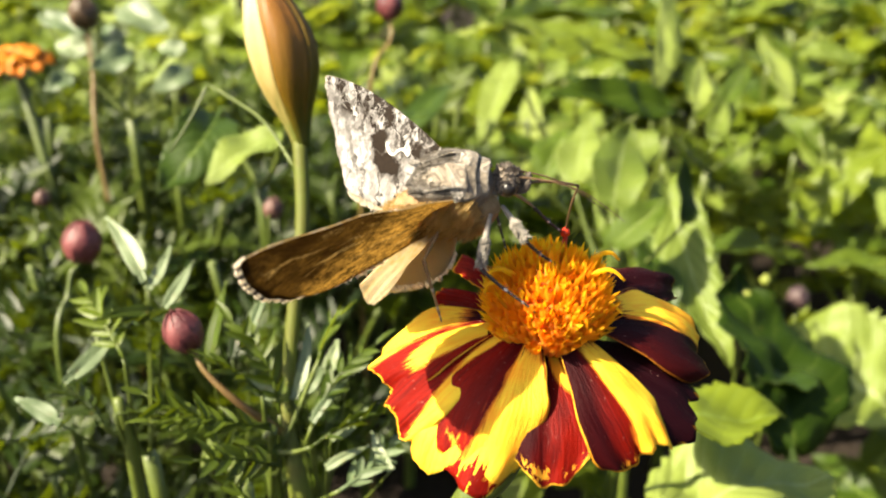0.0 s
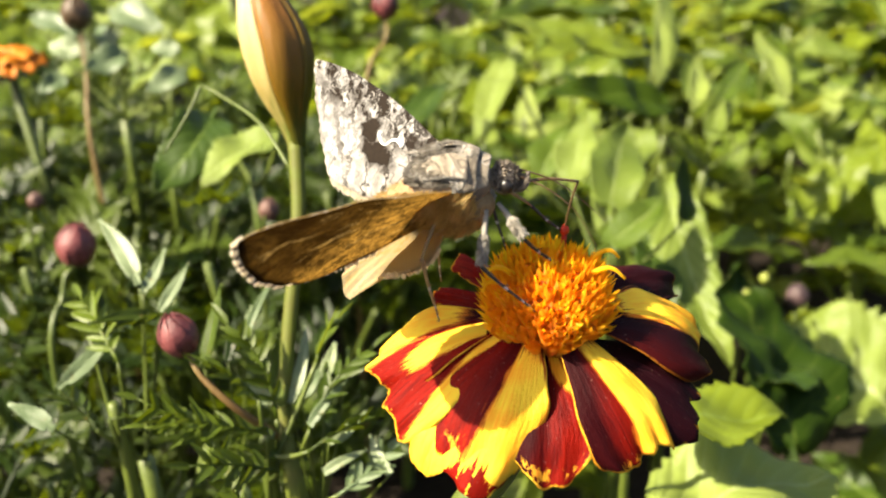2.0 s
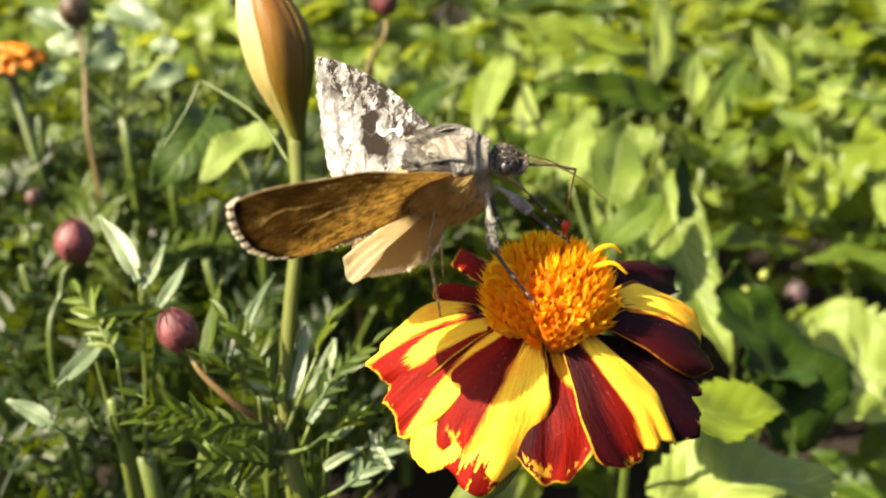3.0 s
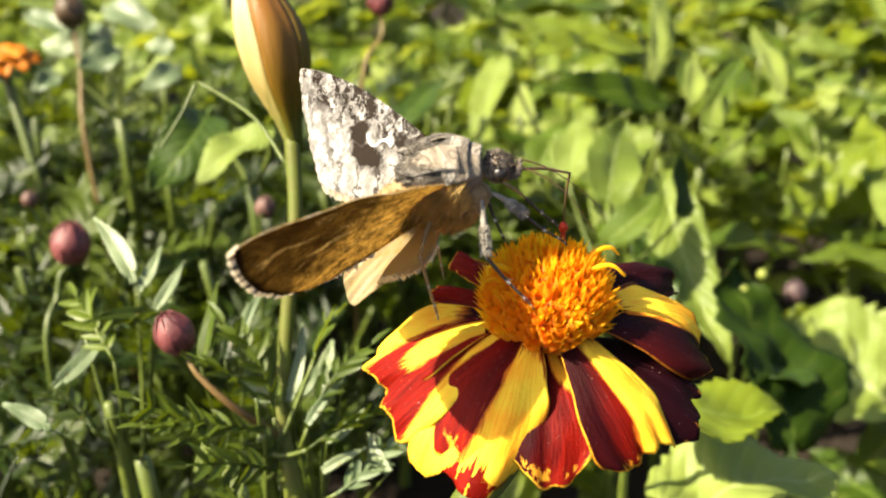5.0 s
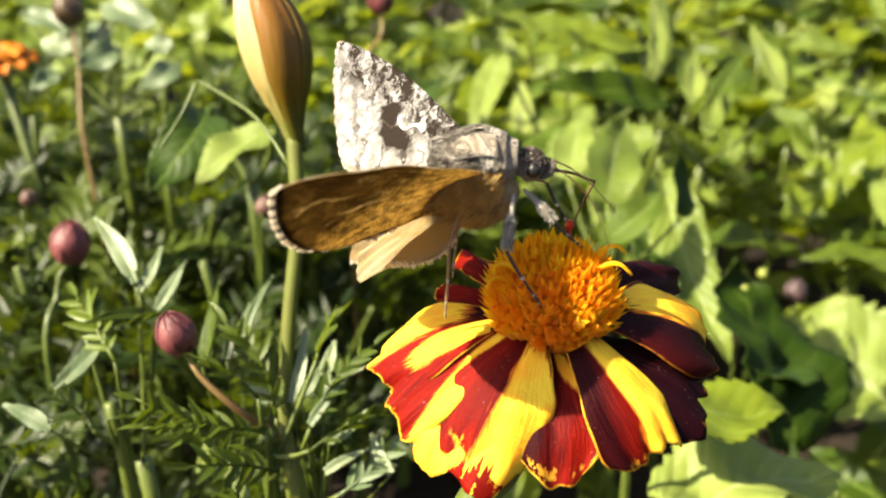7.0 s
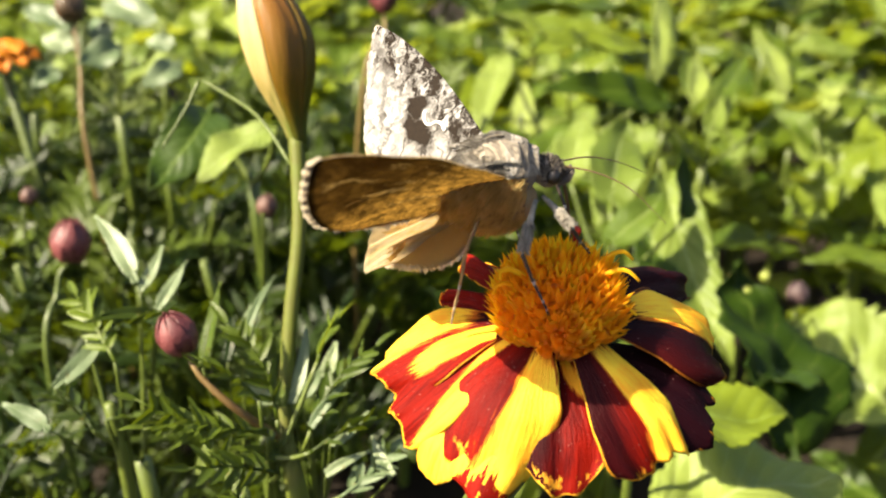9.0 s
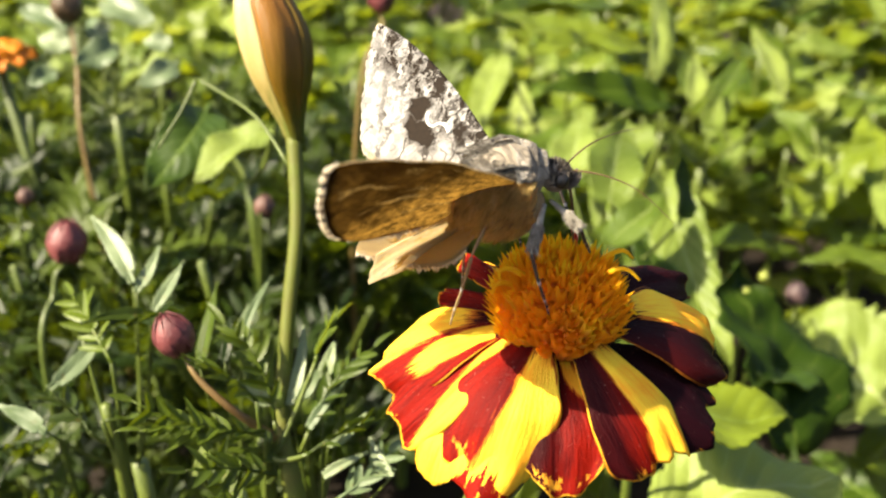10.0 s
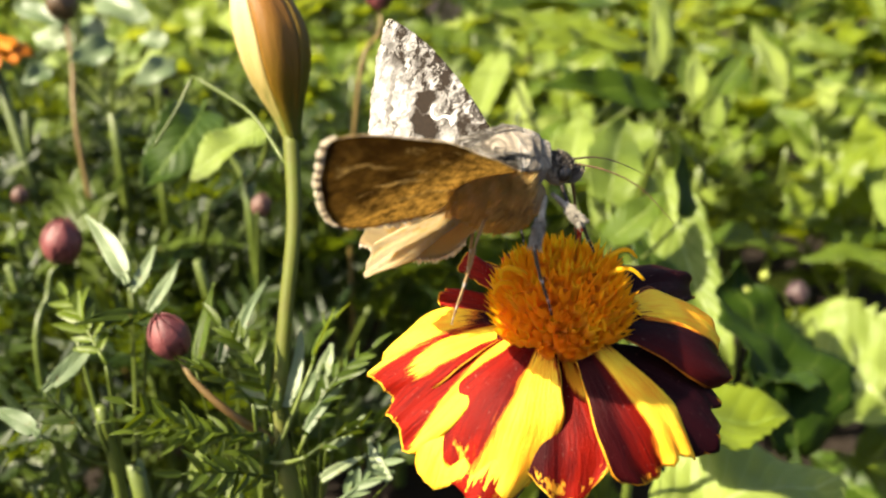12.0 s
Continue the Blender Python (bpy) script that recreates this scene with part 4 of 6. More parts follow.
def build_moth():
    root = thing("moth", "grey-brown moth with silvery mottled wings feeding on the flower", "moth")
    made = {"root": root}
    # thorax with collar, shoulder scales and fur
    bm = blob((0, 0, 0.35), (3.4, 2.3, 2.4), 0.06, 0.7, 28)
    thorax = part("thorax", bm, SKIN, root)
    # overlapping plates of scales: two collars and the shoulder lobes, each with a pale hairy rim
    for k, (x, rr, long_) in enumerate(((3.5, 1.75, 1.25), (2.65, 2.30, 1.75))):
        def plate(u, v, x=x, rr=rr, long_=long_):
            q = radians(-82 + 164 * u)
            swell = 1 + 0.20 * math.sin(math.pi * v * 0.62) + 0.03 * noise.noise(Vector((u * 6, v * 2, x)))
            scoop = 0.55 * abs(math.sin(q)) ** 1.5 - 0.16 * math.cos(q * 4)
            return (x - long_ * v * (1 - 0.25 * abs(math.sin(q))) - scoop * v - 0.3 * abs(math.sin(q)), rr * swell * math.sin(q), rr * 1.08 * swell * math.cos(q) + 0.3)
        collar = part("collar", sheet(plate, 40, 12, 0.16), [LOBE, LOBE], thorax, "raised pale-edged scale collar")

        def lip(r, plate=plate):
            p = Vector(plate(r.random(), r.uniform(0.86, 1.0)))
            return p, Vector((-1.0, 0.10 * p.y, 0.10 * p.z + 0.1))
        part("rim_fur", hairs(bmesh.new(), 520, lip, 0.34, 0.055, 20 + k), CREST, collar)
    for side in (-1, 1):
        def flap(u, v, grow=1.0):
            q = radians(16 + 42 * u)
            rr = 2.75 * grow
            x = 1.7 - 4.9 * v * (1 - 0.35 * (2 * u - 1) ** 2)
            taper = 1 - 0.22 * v + 0.10 * math.sin(math.pi * v)
            return (x, side * rr * math.sin(q) * taper, rr * 1.08 * math.cos(q) * taper + 0.25 * math.sin(math.pi * v) + 0.1)
        tegula = part("tegula", sheet(flap, 24, 24, 0.16), [LOBE, LOBE], thorax, "pale-rimmed shoulder scales")

        def brim(r, flap=flap):
            u, v = ((r.random(), r.uniform(0.9, 1.0)), (r.uniform(0.0, 0.06), r.random()), (r.uniform(0.94, 1.0), r.random()))[r.randrange(3)]
            p = Vector(flap(u, v, 1.03))
            return p, Vector((-1, 0.14 * p.y, 0.14 * p.z))
        part("rim_fur", hairs(bmesh.new(), 700, brim, 0.42, 0.06, 31 + side), CREST, tegula)

        def nap(r, flap=flap):
            p = Vector(flap(r.random(), r.random(), 1.01))
            return p, Vector((-1, 0.12 * p.y, 0.12 * p.z))
        part("nap", hairs(bmesh.new(), 900, nap, 0.40, 0.05, 41 + side), FUR, tegula)

    def coat(r):
        q, p = r.uniform(-1.25, 1.25), math.acos(r.uniform(-0.98, 0.98))
        o = Vector((math.cos(p), math.sin(p) * math.sin(q), math.sin(p) * math.cos(q)))
        return Vector((o.x * 3.4, o.y * 2.45, o.z * 2.55 + 0.3)), Vector((-1.0, 0, 0)) + o * 0.16
    part("fur", hairs(bmesh.new(), 5200, coat, 0.46, 0.075, 1), FUR, thorax)

    def belly(r):
        q, x = r.uniform(1.95, 5.0), r.uniform(-4.2, 2.2)
        o = Vector((0, math.sin(q), math.cos(q)))
        return Vector((x, 2.3 * o.y, 2.3 * o.z + 0.1)), Vector((-0.9, 0, -0.6)) + o * 0.8
    part("belly_fur", hairs(bmesh.new(), 4600, belly, 1.4, 0.05, 2), FUR_GOLD, thorax)
    breast = part("breast", blob((0.2, 0.0, -2.1), (3.1, 1.9, 2.3), 0.08, 0.7, 24), SKIN_TAN, root)

    def down(r):
        q, p = r.uniform(0, 6.283), math.acos(r.uniform(-0.95, 0.95))
        o = Vector((math.cos(p), math.sin(p) * math.sin(q), math.sin(p) * math.cos(q)))
        return Vector((0.2, 0.0, -2.1)) + Vector((o.x * 3.0, o.y * 1.85, o.z * 2.25)), Vector((-1.0, 0, -0.5)) + o * 0.45
    part("breast_fur", hairs(bmesh.new(), 3200, down, 1.05, 0.055, 6), FUR_GOLD, breast)
    # head
    head = part("head", blob((4.25, 0.45, -0.05), (1.25, 1.35, 1.25), 0.08, 1.3, 20), SKIN, root)
    for y, x in ((-0.85, 4.55), (1.75, 4.75)):
        part("eye", blob((x - 0.05, y + (0.12 if y < 0 else -0.12), -0.1), (0.62, 0.5, 0.66), 0, 1, 18), EYE, head)

    def tuft(r):
        q, p = r.uniform(-1.9, 1.9), math.acos(r.uniform(-0.5, 1.0))
        o = Vector((math.cos(p), math.sin(p) * math.sin(q), math.sin(p) * math.cos(q)))
        return Vector((4.25, 0.45, -0.05)) + Vector((o.x * 1.2, o.y * 1.3, o.z * 1.2)), o + Vector((-0.2, 0, 0.25))
    part("head_fur", hairs(bmesh.new(), 620, tuft, 0.38, 0.075, 3), FUR_SHADED, head)
    for y in (0.0, 0.9):
        palp = tube(bezier([(4.9, y, -0.9), (5.6, y, -0.7), (6.1, y, -0.15), (6.3, y, 0.25)], 8), [0.2, 0.3, 0.36, 0.38, 0.36, 0.3, 0.24, 0.16, 0.06], 8)
        hairs(palp, 60, lambda r: (Vector((r.uniform(5.1, 6.1), y, r.uniform(-0.8, 0.0))), Vector((0.5, r.gauss(0, 0.7), r.gauss(0.2, 0.7)))), 0.5, 0.06, 9)
        part("palp", palp, FUR_SHADED, head)
    # abdomen
    run = bezier([(-2.0, 0.3, -1.0), (-4.4, 1.0, -2.2), (-6.4, 1.5, -3.8), (-8.0, 1.7, -5.8)], 24)
    ab = tube(run, [(1.9 - 0.05 * i - 0.0008 * i * i) * (1.0 + 0.06 * (1 if i % 4 < 2 else -1)) for i in range(25)], 16)

    def rump(r):
        p = run[r.randrange(3, 25)]
        q = r.uniform(0, 6.283)
        o = Vector((0, math.sin(q), math.cos(q)))
        return p + o * 1.2, Vector((-1.2, 0, -0.2)) + o * 0.5
    abdomen = part("abdomen", ab, SKIN_TAN, root)
    part("abdomen_fur", hairs(bmesh.new(), 1500, rump, 1.0, 0.06, 4), FUR_GOLD, abdomen)
    # wings
    for key, side in (("near", -1), ("far", 1)):
        outline = fore_outline if side < 0 else far_fore_outline
        w = wing_part("forewing", outline, side, WING_TOP if side > 0 else WING_TOP_NEAR, WING_UNDER, root, 0.8)
        made[key + "_fore"] = w
        fringe_part(outline, w, side, 0.8, 12, 0.52 if side < 0 else 0.22)
        edge_part(outline, w, side, 0.8, 1.0, 0.45, 1.0, 0.85)
        if side > 0:
            mark = tube(mark_line(side, 0.8), [0.11 + 0.12 * abs(i / 12 - 1) ** 1.5 for i in range(25)], 6)
            part("wing_mark", mark, MARK, w, "silver letter-like mark")
        h = wing_part("hindwing", hind_outline, side, HIND_TOP, HIND_UNDER, root, 0.5)
        made[key + "_hind"] = h
        edge_part(hind_outline, h, side, 0.5, 1.0, 0.3, 1.0, 0.6)
    # legs, feelers and tongue
    for name, _, one, two, _, furry, _ in LEGS:
        made[name + "_upper"] = part("upper_leg", upper_leg(one, 0.27 if furry else 0.17, furry, len(name)), FUR_PALE if furry else SKIN_TAN, root)
        made[name + "_tarsus"] = part("tarsus", tarsus(two, 0.17), [SKIN_TAN if "hind" in name else BAND_DARK, BAND_PALE], root, "dark leg end with pale rings")
    for key, bend in (("near", -1.9), ("far", -1.2)):
        pts = bezier([(0, 0, 0), (3, 0, 0.35), (6, 0, -0.1), (9.6, 0, bend)], 30)
        made[key + "_antenna"] = part("antenna", tube(pts, [0.085 - 0.002 * i for i in range(31)], 7), HORN, root)
    one, two = PROBOSCIS
    made["tongue_upper"] = part("proboscis", tube(bezier([(0, 0, 0), (one * 0.5, 0, 0.25), (one, 0, 0)], 10), [0.15 - 0.004 * i for i in range(11)], 7), HORN, root)
    made["tongue_lower"] = part("proboscis_tip", tube(bezier([(0, 0, 0), (two * 0.5, 0, 0.15), (two, 0, 0)], 10), [0.11 - 0.004 * i for i in range(11)], 7), HORN, root)
    return made


def mark_line(side, camber):
    """The small silver y-shaped stroke in the middle of the forewing, as a line on its upper face."""
    run = bezier([(0.345, 0.37, 0), (0.38, 0.34, 0), (0.42, 0.37, 0), (0.455, 0.44, 0), (0.49, 0.45, 0), (0.51, 0.40, 0), (0.505, 0.36, 0)], 24)
    pts = []
    for a, b, _ in run:
        p = far_fore_outline(a, b)
        pts.append(Vector((p.x, p.y, side * (wing_height(p, b, a, side, camber) + 0.13))))
    return pts


# ---- plants ----
def broad_leaf(length, width, fold, droop, seed, teeth=9, thick=0.0):
    """An ovate toothed leaf on a short stalk: it starts at 0 and runs along +x."""
    r = random.Random(seed)
    skew, twist = r.uniform(-0.06, 0.06), r.uniform(-0.5, 0.5)

    def shape(u, v):
        w = (u - 0.5) * 2
        s = max(0.0, (v - 0.14) / 0.86)
        tooth = 1 - 0.17 * ((s * teeth) % 1.0) * (1 if abs(w) > 0.85 else 0) * min(1.0, 6 * s)
        half = width / 2 * (math.sin(math.pi * min(s, 1.0) ** 0.72) ** 0.75 if 0 < s < 1 else 0.0) * tooth + 0.55 * (1 - s)
        x = length * v - (0.06 * length * abs(w) * (1 - s) if s > 0 else 0)
        y = w * half + skew * length * math.sin(math.pi * v)
        z = fold * abs(w) * half - droop * length * v * v + 0.09 * width * math.sin(s * 9 + seed) * abs(w) + twist * w * half * v * 0.6
        z += 0.14 * width * noise.noise(Vector((x * 0.14, y * 0.14, seed)))
        return (x, y, z)
    return sheet(shape, 12, 4 * teeth + 4, thick)


def feather_leaf(length, pairs, seed):
    """A pinnate leaf: a thin rib with narrow pointed leaflets in pairs, along +x."""
    r = random.Random(seed)
    bm = bmesh.new()
    sag = r.uniform(0.10, 0.35)
    rib = [Vector((length * k / 10, r.uniform(-0.3, 0.3), -sag * length * (k / 10) ** 2)) for k in range(11)]
    tube(rib, [0.55 - 0.035 * k for k in range(11)], 5, bm)

    def leaflet(base, way, n, w):
        side = Vector((-way.y, way.x, 0)).normalized()
        up = way.cross(side)
        tilt, sagging = r.uniform(-0.7, 0.7), r.uniform(0.0, 0.35)

        def shape(u, v):
            q = (u - 0.5) * 2
            half = w / 2 * math.sin(math.pi * (0.06 + 0.94 * v) ** 0.8) ** 0.8 * (1 + 0.12 * math.sin(v * 26))
            return base + way * n * v + side * q * half + up * (-0.35 * abs(q) * half + tilt * q * half + sagging * n * v * v)
        sheet(shape, 2, 8, 0.0, bm)
    for k in range(pairs):
        f = 0.22 + 0.70 * k / pairs
        base = Vector((length * f, 0, -sag * length * f * f))
        n = length * (0.15 + 0.09 * math.sin(math.pi * f)) * r.uniform(0.8, 1.2)
        for side in (-1, 1):
            a = radians(r.uniform(38, 58)) * side
            leaflet(base, Vector((math.cos(a), math.sin(a), r.uniform(-0.15, 0.25))).normalized(), n, n * r.uniform(0.24, 0.33))
    leaflet(rib[-1] - Vector((0.5, 0, 0)), Vector((1, 0, -0.3)).normalized(), length * 0.2, length * 0.045)
    return bm


def pinnate_leaf(length, pairs, long_, wide, seed):
    """A close-up pinnate leaf along +x: slender folded leaflets with toothed edges, in uneven pairs on a thin rib."""
    r = random.Random(seed)
    bm = bmesh.new()
    bend = r.uniform(-0.12, 0.12)
    rib = [Vector((length * k / 10, bend * length * math.sin(k / 3.3), 0.06 * length * math.sin(math.pi * k / 10))) for k in range(11)]
    tube(rib, [0.26 - 0.016 * k for k in range(11)], 6, bm)
    for k in range(pairs * 2 + 1):
        f = 0.16 + 0.80 * (k // 2) / pairs
        i = min(int(f * 10), 9)
        base = rib[i].lerp(rib[i + 1], f * 10 - i) if k < pairs * 2 else rib[10]
        a = radians(r.uniform(28, 55)) * (1 if k % 2 else -1) if k < pairs * 2 else 0.0
        way = Vector((math.cos(a), math.sin(a), r.uniform(-0.25, 0.35))).normalized()
        side = Vector((-way.y, way.x, 0)).normalized()
        up = way.cross(side)
        n, tilt, sag = long_ * r.uniform(0.7, 1.2) * (1 - 0.35 * abs(f - 0.5)), r.uniform(-0.8, 0.8), r.uniform(-0.15, 0.3)

        def shape(u, v, base=base, way=way, side=side, up=up, n=n, tilt=tilt, sag=sag):
            q = (u - 0.5) * 2
            half = wide / 2 * math.sin(math.pi * (0.05 + 0.95 * v) ** 0.7) ** 0.7 * (1 - 0.22 * ((v * 7) % 1.0) * abs(q))
            return base + way * n * v + side * q * half + up * (0.55 * abs(q) * half + tilt * q * half - sag * n * v * v)
        sheet(shape, 4, 21, 0.0, bm)
    return bm


def build_near_shoots():
    """Feathery leaves that fork off the bud's stem, each as its base, tip, leaflet pairs and material."""
    o = Vector((-29.0, 17.0, GROUND))
    root = thing("marigold_sprig", "marigold shoot with fern-like leaves round the bud's stem", "plant", "marigold plants", at=o)
    part("stem", tube(bezier([(0, 0, -5), (1, 1, 70), (-1.5, 2.0, 150), (-1.0, 1.5, 161)], 14), [1.5 - 0.05 * k for k in range(15)], 8), STALK, root)
    r = random.Random(12)
    for k, (a, b, pairs, m) in enumerate((
            ((-29.9, 17.6, -27.5), (-43.4, 14.9, -20.4), 7, FEATHER), ((-29.9, 17.2, -28.0), (-41.9, 11.6, -22.2), 7, FEATHER_LIGHT), ((-29.3, 20.8, -28.7), (-35.6, 26.9, -19.0), 6, FEATHER),
            ((-30.9, 19.6, -24.6), (-37.1, 18.4, -18.8), 5, FEATHER), ((-25.2, 19.5, -29.4), (-17.3, 26.3, -22.0), 6, FEATHER_LIGHT), ((-24.9, 16.0, -29.7), (-17.0, 18.5, -26.8), 5, FEATHER),
            ((-28.3, 13.4, -30.4), (-36.5, 7.9, -24.4), 5, FEATHER), ((-31.4, 9.2, -31.8), (-35.1, 12.7, -26.0), 4, FEATHER),
            ((-24.5, 24.7, -23.0), (-22.0, 29.0, -19.6), 4, FEATHER_LIGHT), ((-21.5, 13.4, -34.2), (-15.7, 19.1, -32.2), 5, LEAF_SHEEN))):
        stem = Vector((-1.0, 1.5, 160)) + Vector((r.uniform(-1, 1), r.uniform(-1, 1), r.uniform(-14, 0)))
        a, b = Vector(a) - o, Vector(b) - o
        part("leaf_stalk", tube(bezier([stem, stem.lerp(a, 0.5) + Vector((0, 0, -0.6)), a], 8), [0.42 - 0.02 * i for i in range(9)], 6), STALK, root)
        leaf = part("leaf", pinnate_leaf((b - a).length, pairs, 3.9, 1.0, 70 + k), m, root)
        leaf.matrix_basis = Matrix.Translation(a * MM) @ (b - a).to_track_quat("X", "Z").to_matrix().to_4x4() @ pose(0, 0, 0, r.uniform(-50, 20), 0, 0)
    o = Vector((-52.0, 26.0, GROUND))
    root = thing("marigold_sprig", "marigold shoot with dense fern-like leaves beside pink buds", "plant", "marigold plants", at=o)
    part("stem", tube(bezier([(0, 0, -5), (-2, 1, 70), (0.5, 1, 140), (0, 2, 158)], 14), [1.4 - 0.05 * k for k in range(15)], 8), STALK, root)
    for k, (a, b, pairs, m) in enumerate((
            ((-55.2, 33.0, -25.4), (-43.8, 32.7, -22.0), 6, FEATHER), ((-54.0, 26.0, -34.6), (-62.8, 32.2, -33.6), 6, FEATHER),
            ((-50.2, 28.2, -25.6), (-57.4, 37.6, -21.6), 6, FEATHER_LIGHT), ((-52.0, 26.0, -33.0), (-42.0, 25.0, -33.0), 6, FEATHER))):
        stem = Vector((0, 2, 157)) + Vector((r.uniform(-1, 1), r.uniform(-1, 1), r.uniform(-16, 0)))
        a, b = Vector(a) - o, Vector(b) - o
        part("leaf_stalk", tube(bezier([stem, stem.lerp(a, 0.5) + Vector((0, 0, -0.6)), a], 8), [0.42 - 0.02 * i for i in range(9)], 6), STALK, root)
        leaf = part("leaf", pinnate_leaf((b - a).length, pairs, 4.2, 1.05, 90 + k), m, root)
        leaf.matrix_basis = Matrix.Translation(a * MM) @ (b - a).to_track_quat("X", "Z").to_matrix().to_4x4() @ pose(0, 0, 0, r.uniform(-50, 20), 0, 0)


FEATHERS = [mesh_of("leaf", feather_leaf(n, p, s), FEATHER) for s, (n, p) in enumerate(((30, 10), (26, 9), (34, 12), (28, 10), (23, 8)))]
BROADS = [mesh_of("leaf", broad_leaf(n, w, f, d, s), m) for s, (n, w, f, d, m) in enumerate((
    (36, 18, 0.25, 0.25, LEAF), (29, 13, 0.35, 0.35, LEAF), (23, 11, 0.3, 0.15, LEAF_PALE), (42, 20, 0.2, 0.45, LEAF),
    (19, 9, 0.4, 0.3, LEAF_PALE), (32, 10, 0.3, 0.3, LEAF_PALE)))]


def place_leaf(data, root, at, az, pitch, roll):
    ob = part("leaf", data, None, root)
    ob.matrix_basis = Matrix.Translation(Vector(at) * MM) @ pose(0, 0, 0, 0, 0, az) @ pose(0, 0, 0, 0, -pitch, 0) @ pose(0, 0, 0, roll, 0, 0)
    return ob


def plant(name, label, category, group, kinds, tall, leaves, seed, spread):
    """A bushy plant: a main stem, side shoots, and leaves in turn up to the top."""
    r = random.Random(seed)
    root = thing(name, label, category, group)
    lean = Vector((r.uniform(-12, 12), r.uniform(-12, 12), 0))
    run = bezier([(0, 0, -6), lean * 0.3 + Vector((0, 0, tall * 0.4)), lean + Vector((0, 0, tall))], 16)
    part("stem", tube(run, [2.0 - 0.07 * k for k in range(17)], 7), STALK, root)
    shoots = []
    for k in range(3):
        a = r.uniform(0, 360)
        i = r.randrange(6, 12)
        end = run[i] + Vector((math.cos(radians(a)) * spread, math.sin(radians(a)) * spread, (tall - run[i].z) * r.uniform(0.6, 1.0)))
        path = bezier([run[i], run[i].lerp(end, 0.5) + Vector((0, 0, -3)), end], 8)
        part("shoot", tube(path, [1.2 - 0.07 * q for q in range(9)], 6), STALK, root)
        shoots.append(path)
    for k in range(leaves):
        path = run if k % 3 == 0 else shoots[k % len(shoots)]
        f = 0.35 + 0.65 * r.random() ** 0.6
        at = path[min(int(f * (len(path) - 1)), len(path) - 1)]
        place_leaf(r.choice(kinds), root, at, k * 137.5 + r.uniform(-25, 25), r.uniform(5, 55), r.uniform(-30, 30))
    return root


def bud_shape(long_, wide, ribs, waist=0.28):
    """An urn-like bud standing on 0 along +z, ribbed by its sepals."""
    def shape(u, v):
        rr = wide / 2 * (waist + (1 - waist) * math.sin(math.pi * (0.02 + 0.86 * v) ** 0.95) ** 1.75) * (1 if v < 0.9 else math.sqrt(max(0.0, 1 - ((v - 0.9) * 10) ** 2)))
        rr *= 1 + 0.05 * abs(math.sin(u * ribs * math.pi)) - 0.02
        return (rr * math.cos(2 * math.pi * u), rr * math.sin(2 * math.pi * u), long_ * v)
    return shape


